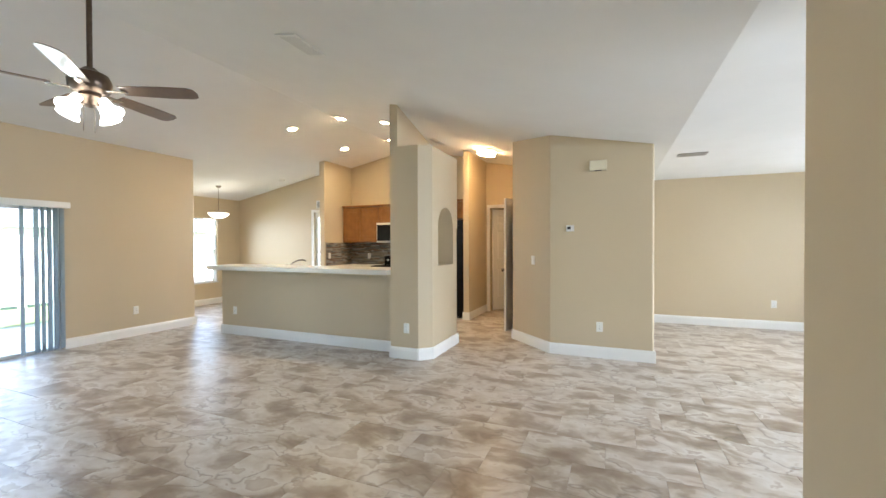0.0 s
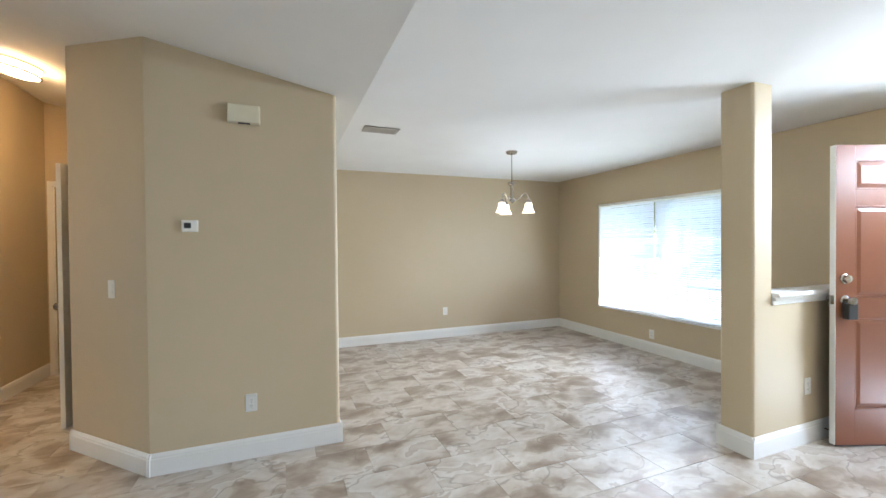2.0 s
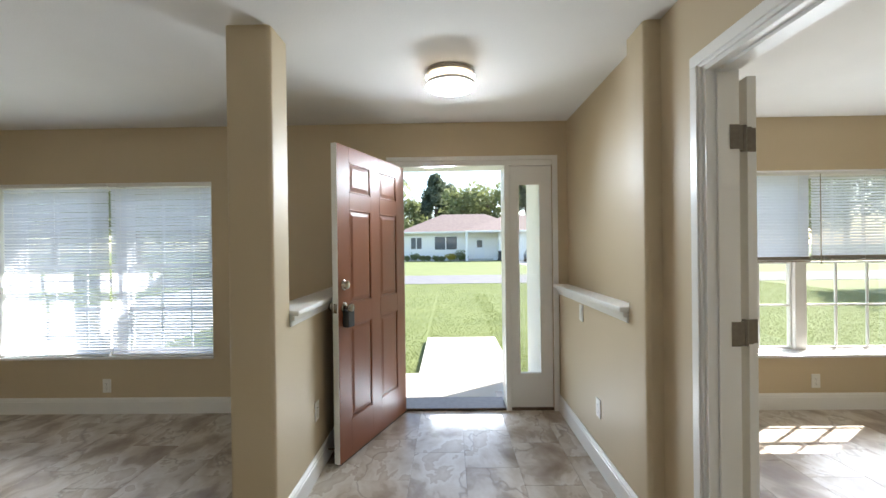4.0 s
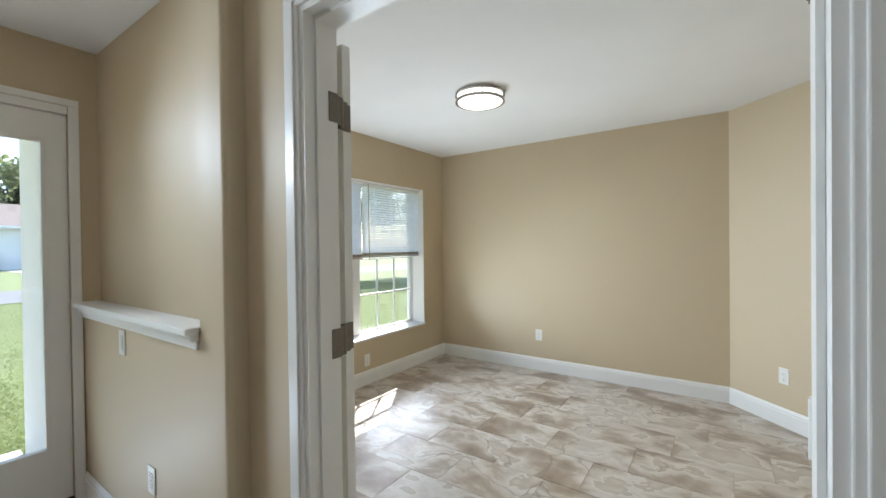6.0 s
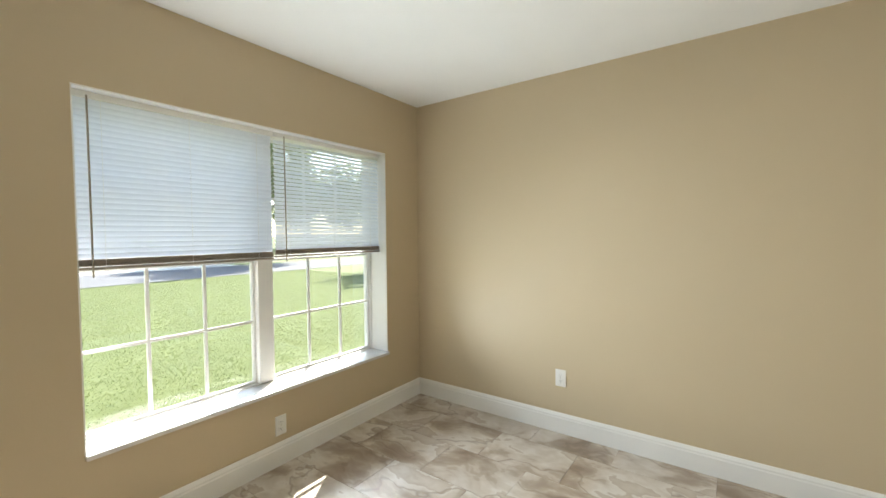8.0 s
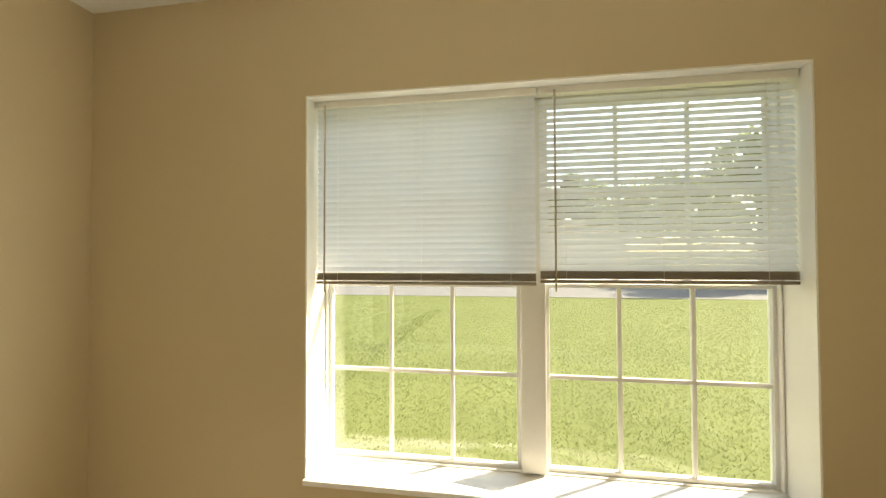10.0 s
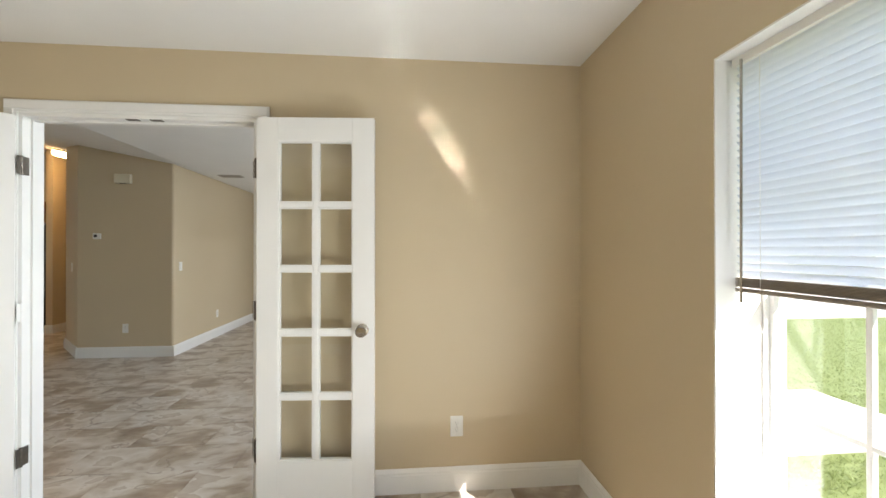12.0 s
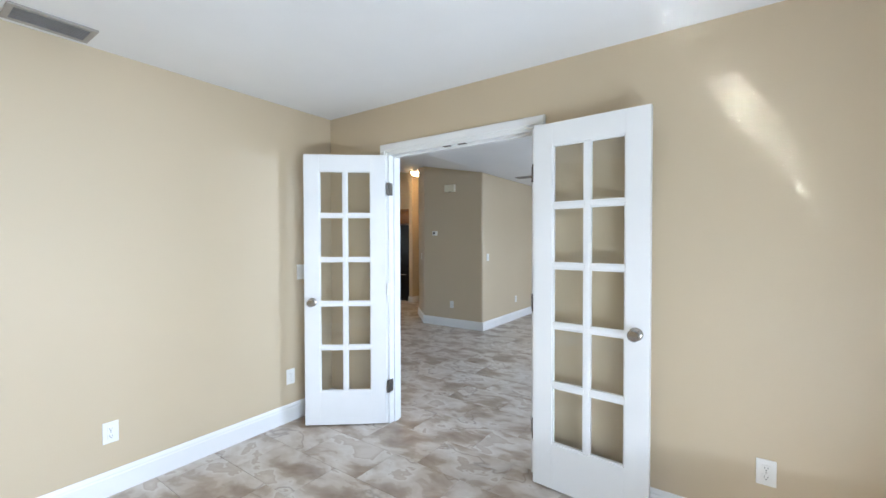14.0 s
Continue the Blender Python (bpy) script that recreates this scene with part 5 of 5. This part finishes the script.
def palm(x, y, height):
    rng = random.Random(8)
    ob = thing("palm_tree", "tall palm with a grey trunk on the far lawn", "palm tree", pose(x, y, GZ))
    part("trunk", tube(bmesh.new(), [(0, 0, -0.1), (0.03, 0, height * 0.5), (-0.02, 0.02, height)], [0.2, 0.15, 0.14], 10), BARK, ob)
    for k in range(22):
        a, lift = rng.uniform(0, 6.28), rng.uniform(-0.2, 1.0)
        quads = []
        prev = Vector((0, 0, height))
        for j in range(1, 9):
            t = j / 8
            c = Vector((math.cos(a) * 1.9 * t, math.sin(a) * 1.9 * t, height + lift * 1.2 * t - 1.5 * t * t))
            side = Vector((-math.sin(a), math.cos(a), 0)) * 0.42 * (1 - 0.6 * t) + Vector((0, 0, -0.18))
            side2 = Vector((math.sin(a), -math.cos(a), 0)) * 0.42 * (1 - 0.6 * t) + Vector((0, 0, -0.18))
            quads.append((prev, c, c + side, prev + side * 0.4))
            quads.append((prev, prev + side2 * 0.4, c + side2, c))
            prev = c
        leaves("frond", quads, LEAF, ob)
    return ob


palm(8.2, -33.5, 7.0)


def far_house():
    ob = thing("house", "white single-storey house with a brown hip roof", "house")
    y0, y1, eave = -47.0, -57.0, 3.05
    part("wall", boxed(-2.0, y1, GZ, 8.7, y0, eave), STUCCO, ob)
    part("garage", boxed(-11.0, y1, GZ, -2.0, y0 + 1.4, eave), STUCCO, ob)
    part("fascia", box(boxed(1.8, y0 + 0.72, eave - 0.06, 9.3, y0 + 0.78, eave + 0.12), -11.7, y0 + 2.12, eave - 0.06, 1.8, y0 + 2.18, eave + 0.12), VINYL, ob)
    for a, b, f, ridge, run in ((-6.0, 9.3, y0 + 0.75, 5.5, 5.0), (-11.7, 1.8, y0 + 2.15, 5.25, 5.2)):
        bm = bmesh.new()
        e = [bm.verts.new(p) for p in ((a, f, eave + 0.06), (b, f, eave + 0.06), (b, y1 - 0.6, eave + 0.06), (a, y1 - 0.6, eave + 0.06))]
        my = (f + y1) / 2
        t = [bm.verts.new(p) for p in ((a + run, my, ridge), (b - run, my, ridge))]
        bm.faces.new(e[::-1])
        bm.faces.new((e[0], e[1], t[1], t[0]))
        bm.faces.new((e[1], e[2], t[1]))
        bm.faces.new((e[2], e[3], t[0], t[1]))
        bm.faces.new((e[3], e[0], t[0]))
        part("roof", bm, ROOF, ob)
    for a, b, z0, z1 in ((2.6, 5.1, 1.15, 2.6), (6.6, 7.8, 1.25, 2.5)):
        w = part("window", boxed(a, y0 - 0.02, z0, b, y0 + 0.03, z1), BLUEGLASS, ob)
        mid = (a + b) / 2
        bm = bmesh.new()
        for c in ((a - 0.1, z0 - 0.1, b + 0.1, z0), (a - 0.1, z1, b + 0.1, z1 + 0.1), (a - 0.1, z0, a, z1), (b, z0, b + 0.1, z1), (mid - 0.05, z0, mid + 0.05, z1)):
            box(bm, c[0], y0 - 0.01, c[1], c[2], y0 + 0.05, c[3])
        part("frame", bm, VINYL, w)
    door = part("door", boxed(-0.5, y0 - 0.02, 0.12, 0.55, y0 + 0.05, 2.5), VINYL, ob)
    part("pane", boxed(-0.28, y0 + 0.05, 1.35, 0.33, y0 + 0.06, 2.15), BLUEGLASS, door)
    part("stoop", boxed(-1.4, y0, GZ, 1.6, y0 + 1.2, 0.08), CONCRETE, ob)
    part("garage_door", boxed(-9.0, y0 + 1.38, 0.0, -3.6, y0 + 1.46, 2.4), VINYL, ob)
    part("column", boxed(1.45, y0 + 1.85, GZ, 1.7, y0 + 2.1, eave), VINYL, ob)
    return ob


BLUEGLASS = material("dark window glass", (0.10, 0.12, 0.14), 0.08, color2=(0.07, 0.08, 0.09), scale=2)
far_house()
GREYROOF = material("grey shingle", (0.20, 0.22, 0.25), 0.9, color2=(0.15, 0.165, 0.19), scale=3, detail=8)
neighbour = thing("house", "white neighbouring house with a grey roof behind the fence", "house")
part("wall", boxed(-4, 30, GZ, 26, 38, 2.4), STUCCO, neighbour)
bm = bmesh.new()
e = [bm.verts.new(p) for p in ((-4.7, 29.3, 2.35), (26.7, 29.3, 2.35), (26.7, 38.7, 2.35), (-4.7, 38.7, 2.35))]
t = [bm.verts.new(p) for p in ((0.5, 34, 4.9), (21.5, 34, 4.9))]
for f in ((e[3], e[2], e[1], e[0]), (e[0], e[1], t[1], t[0]), (e[1], e[2], t[1]), (e[2], e[3], t[0], t[1]), (e[3], e[0], t[0])):
    bm.faces.new(f)
part("roof", bm, GREYROOF, neighbour)
for a in (2.0, 9.0, 16.0):
    w = part("window", boxed(a, 29.97, 0.9, a + 1.8, 30.02, 2.0), BLUEGLASS, neighbour)
    part("frame", boxed(a - 0.08, 29.96, 0.82, a + 1.88, 30.015, 0.9), VINYL, w)


def bush(x, y, r, seed, mat, label):
    rng = random.Random(seed)
    ob = thing("bush", label, "bush", pose(x, y, GZ), group="garden bushes")
    part("stem", tube(bmesh.new(), [(0, 0, -0.05), (0, 0, r)], 0.03, 6), BARK, ob)
    quads = []
    for _ in range(5):
        leaf_cloud(quads, rng, (rng.uniform(-r, r) * 0.5, rng.uniform(-r, r) * 0.4, r * rng.uniform(0.55, 1.0)), r * 0.6, 60, 0.12)
    leaves("foliage", quads, mat, ob)


YELLOW = material("yellow blossom", (0.45, 0.33, 0.03), 0.7, color2=(0.2, 0.2, 0.03), scale=4)
for k, (x, r) in enumerate(((9.4, 0.6), (8.2, 0.45), (7.3, 0.6), (6.5, 0.4), (5.8, 0.45), (5.0, 0.4), (4.3, 0.4), (2.35, 0.85), (1.75, 0.5))):
    bush(x, -45.9, r, 60 + k, LEAF, "tall dark shrub by the far porch" if r > 0.8 else "round green garden shrub by the far house")
bush(3.3, -45.6, 0.6, 75, YELLOW, "yellow flowering shrub by the far house")
bin_ob = thing("wheelie_bin", "black wheeled rubbish bin beside the far garage", "bin", pose(-2.2, -45.2, GZ))
part("body", prism(bmesh.new(), rounded([(-0.3, -0.33), (0.3, -0.33), (0.3, 0.33), (-0.3, 0.33)], [0.06] * 4), 0.04, 1.0), DARK, bin_ob)
part("lid", prism(bmesh.new(), rounded([(-0.33, -0.36), (0.33, -0.36), (0.33, 0.38), (-0.33, 0.38)], [0.06] * 4), 1.002, lambda x, y: 1.06 - 0.06 * y), DARK, bin_ob)
for dx in (-0.31, 0.31):
    part("wheel", lathe(bmesh.new(), [(0.11, -0.03), (0.12, 0), (0.11, 0.03)], 14, pose(dx, -0.3, 0.12, 0, 90, 0)), DARK, bin_ob)


def car(x, y):
    ob = thing("parked_car", "silver car parked on the far driveway", "car", pose(x, y, GZ + 0.02))
    silver = material("silver car paint", (0.5, 0.52, 0.54), 0.25, 0.6, color2=(0.46, 0.48, 0.5), scale=3)
    bm = bmesh.new()
    side = [(-2.2, 0.3), (-2.2, 0.75), (-1.5, 0.9), (-0.9, 1.38), (0.7, 1.4), (1.4, 0.95), (2.15, 0.85), (2.2, 0.3)]
    a = [bm.verts.new((-0.85 + (0.12 if z > 1 else 0), u, z)) for u, z in side]
    b = [bm.verts.new((0.85 - (0.12 if z > 1 else 0), u, z)) for u, z in side]
    bm.faces.new(a)
    bm.faces.new(b[::-1])
    for i in range(len(side)):
        j = (i + 1) % len(side)
        bm.faces.new((a[i], b[i], b[j], a[j]))
    part("body", bm, silver, ob)
    part("windscreen", boxed(-0.68, 0.9, 1.0, 0.68, 1.36, 1.03, m=pose(0, 0.0, 0.12, 0)), BLUEGLASS, ob)
    for u in (-1.4, 1.4):
        for s in (-0.83, 0.83):
            wheel = part("wheel", lathe(bmesh.new(), [(0.32, -0.1), (0.33, -0.05), (0.33, 0.05), (0.32, 0.1)], 20, pose(s, u, 0.33, 0, 90, 0)), DARK, ob)
            part("rim", lathe(bmesh.new(), [(0.19, -0.105), (0.2, 0.105)], 16, pose(s, u, 0.33, 0, 90, 0)), NICKEL, wheel)


car(-4.9, -40.0)

# ---- floor tiles ----
structure(finish("floor", boxed(-2.65, FRONT, -0.011, 10.2, 8.5, -0.004), GROUT), "swirled beige porcelain tile floor", "floor")
floor_ob = bpy.data.objects["floor"]
TW, TH, GAP = 0.335, 0.51, 0.0016


def tile_mesh():
    bm = bmesh.new()
    w, h, c = TW / 2 - GAP / 2, TH / 2 - GAP / 2, 0.0012
    lo = [bm.verts.new(p) for p in ((-w, -h, -0.004), (w, -h, -0.004), (w, h, -0.004), (-w, h, -0.004))]
    mid = [bm.verts.new((v.co.x, v.co.y, -c)) for v in lo]
    hi = [bm.verts.new((x, y, 0)) for x, y in ((-w + c, -h + c), (w - c, -h + c), (w - c, h - c), (-w + c, h - c))]
    for a, b in ((lo, mid), (mid, hi)):
        for k in range(4):
            bm.faces.new((a[k], a[(k + 1) % 4], b[(k + 1) % 4], b[k]))
    bm.faces.new(hi)
    return bm


single = bpy.data.meshes.new("tile")
tb = tile_mesh()
proto_v, proto_f = [v.co.copy() for v in tb.verts], None
tb.verts.index_update()
proto_f = [[v.index for v in f.verts] for f in tb.faces]
tb.to_mesh(single)
tb.free()
single.materials.append(TILE)
rest_v, rest_f, near = [], [], 0
rng = random.Random(21)
column = 0
x = -2.65 + TW / 2
while x < 8.6:
    y = FRONT + TH / 2 - (column * 0.37 % 1.0) * TH
    while y < 8.75:
        z = rng.uniform(-0.0004, 0.0003)
        centre_den = -0.75 < x < 2.3 and -4.35 < y < -0.9
        centre_hall = 2.5 < x < 5.5 and -3.9 < y < 1.7
        if (centre_den or centre_hall) and near < 300:
            t = new("tile", single)
            t.parent, t.location = floor_ob, (x, y, z)
            near += 1
        else:
            n = len(rest_v)
            rest_v.extend((v.x + x, v.y + y, v.z + z) for v in proto_v)
            rest_f.extend([i + n for i in f] for f in proto_f)
        y += TH
    x += TW
    column += 1
me = bpy.data.meshes.new("tiles")
me.from_pydata(rest_v, [], rest_f)
me.materials.append(TILE_REST)
rest = tagged(new("tiles", me), kind="stuff")
rest.parent = floor_ob
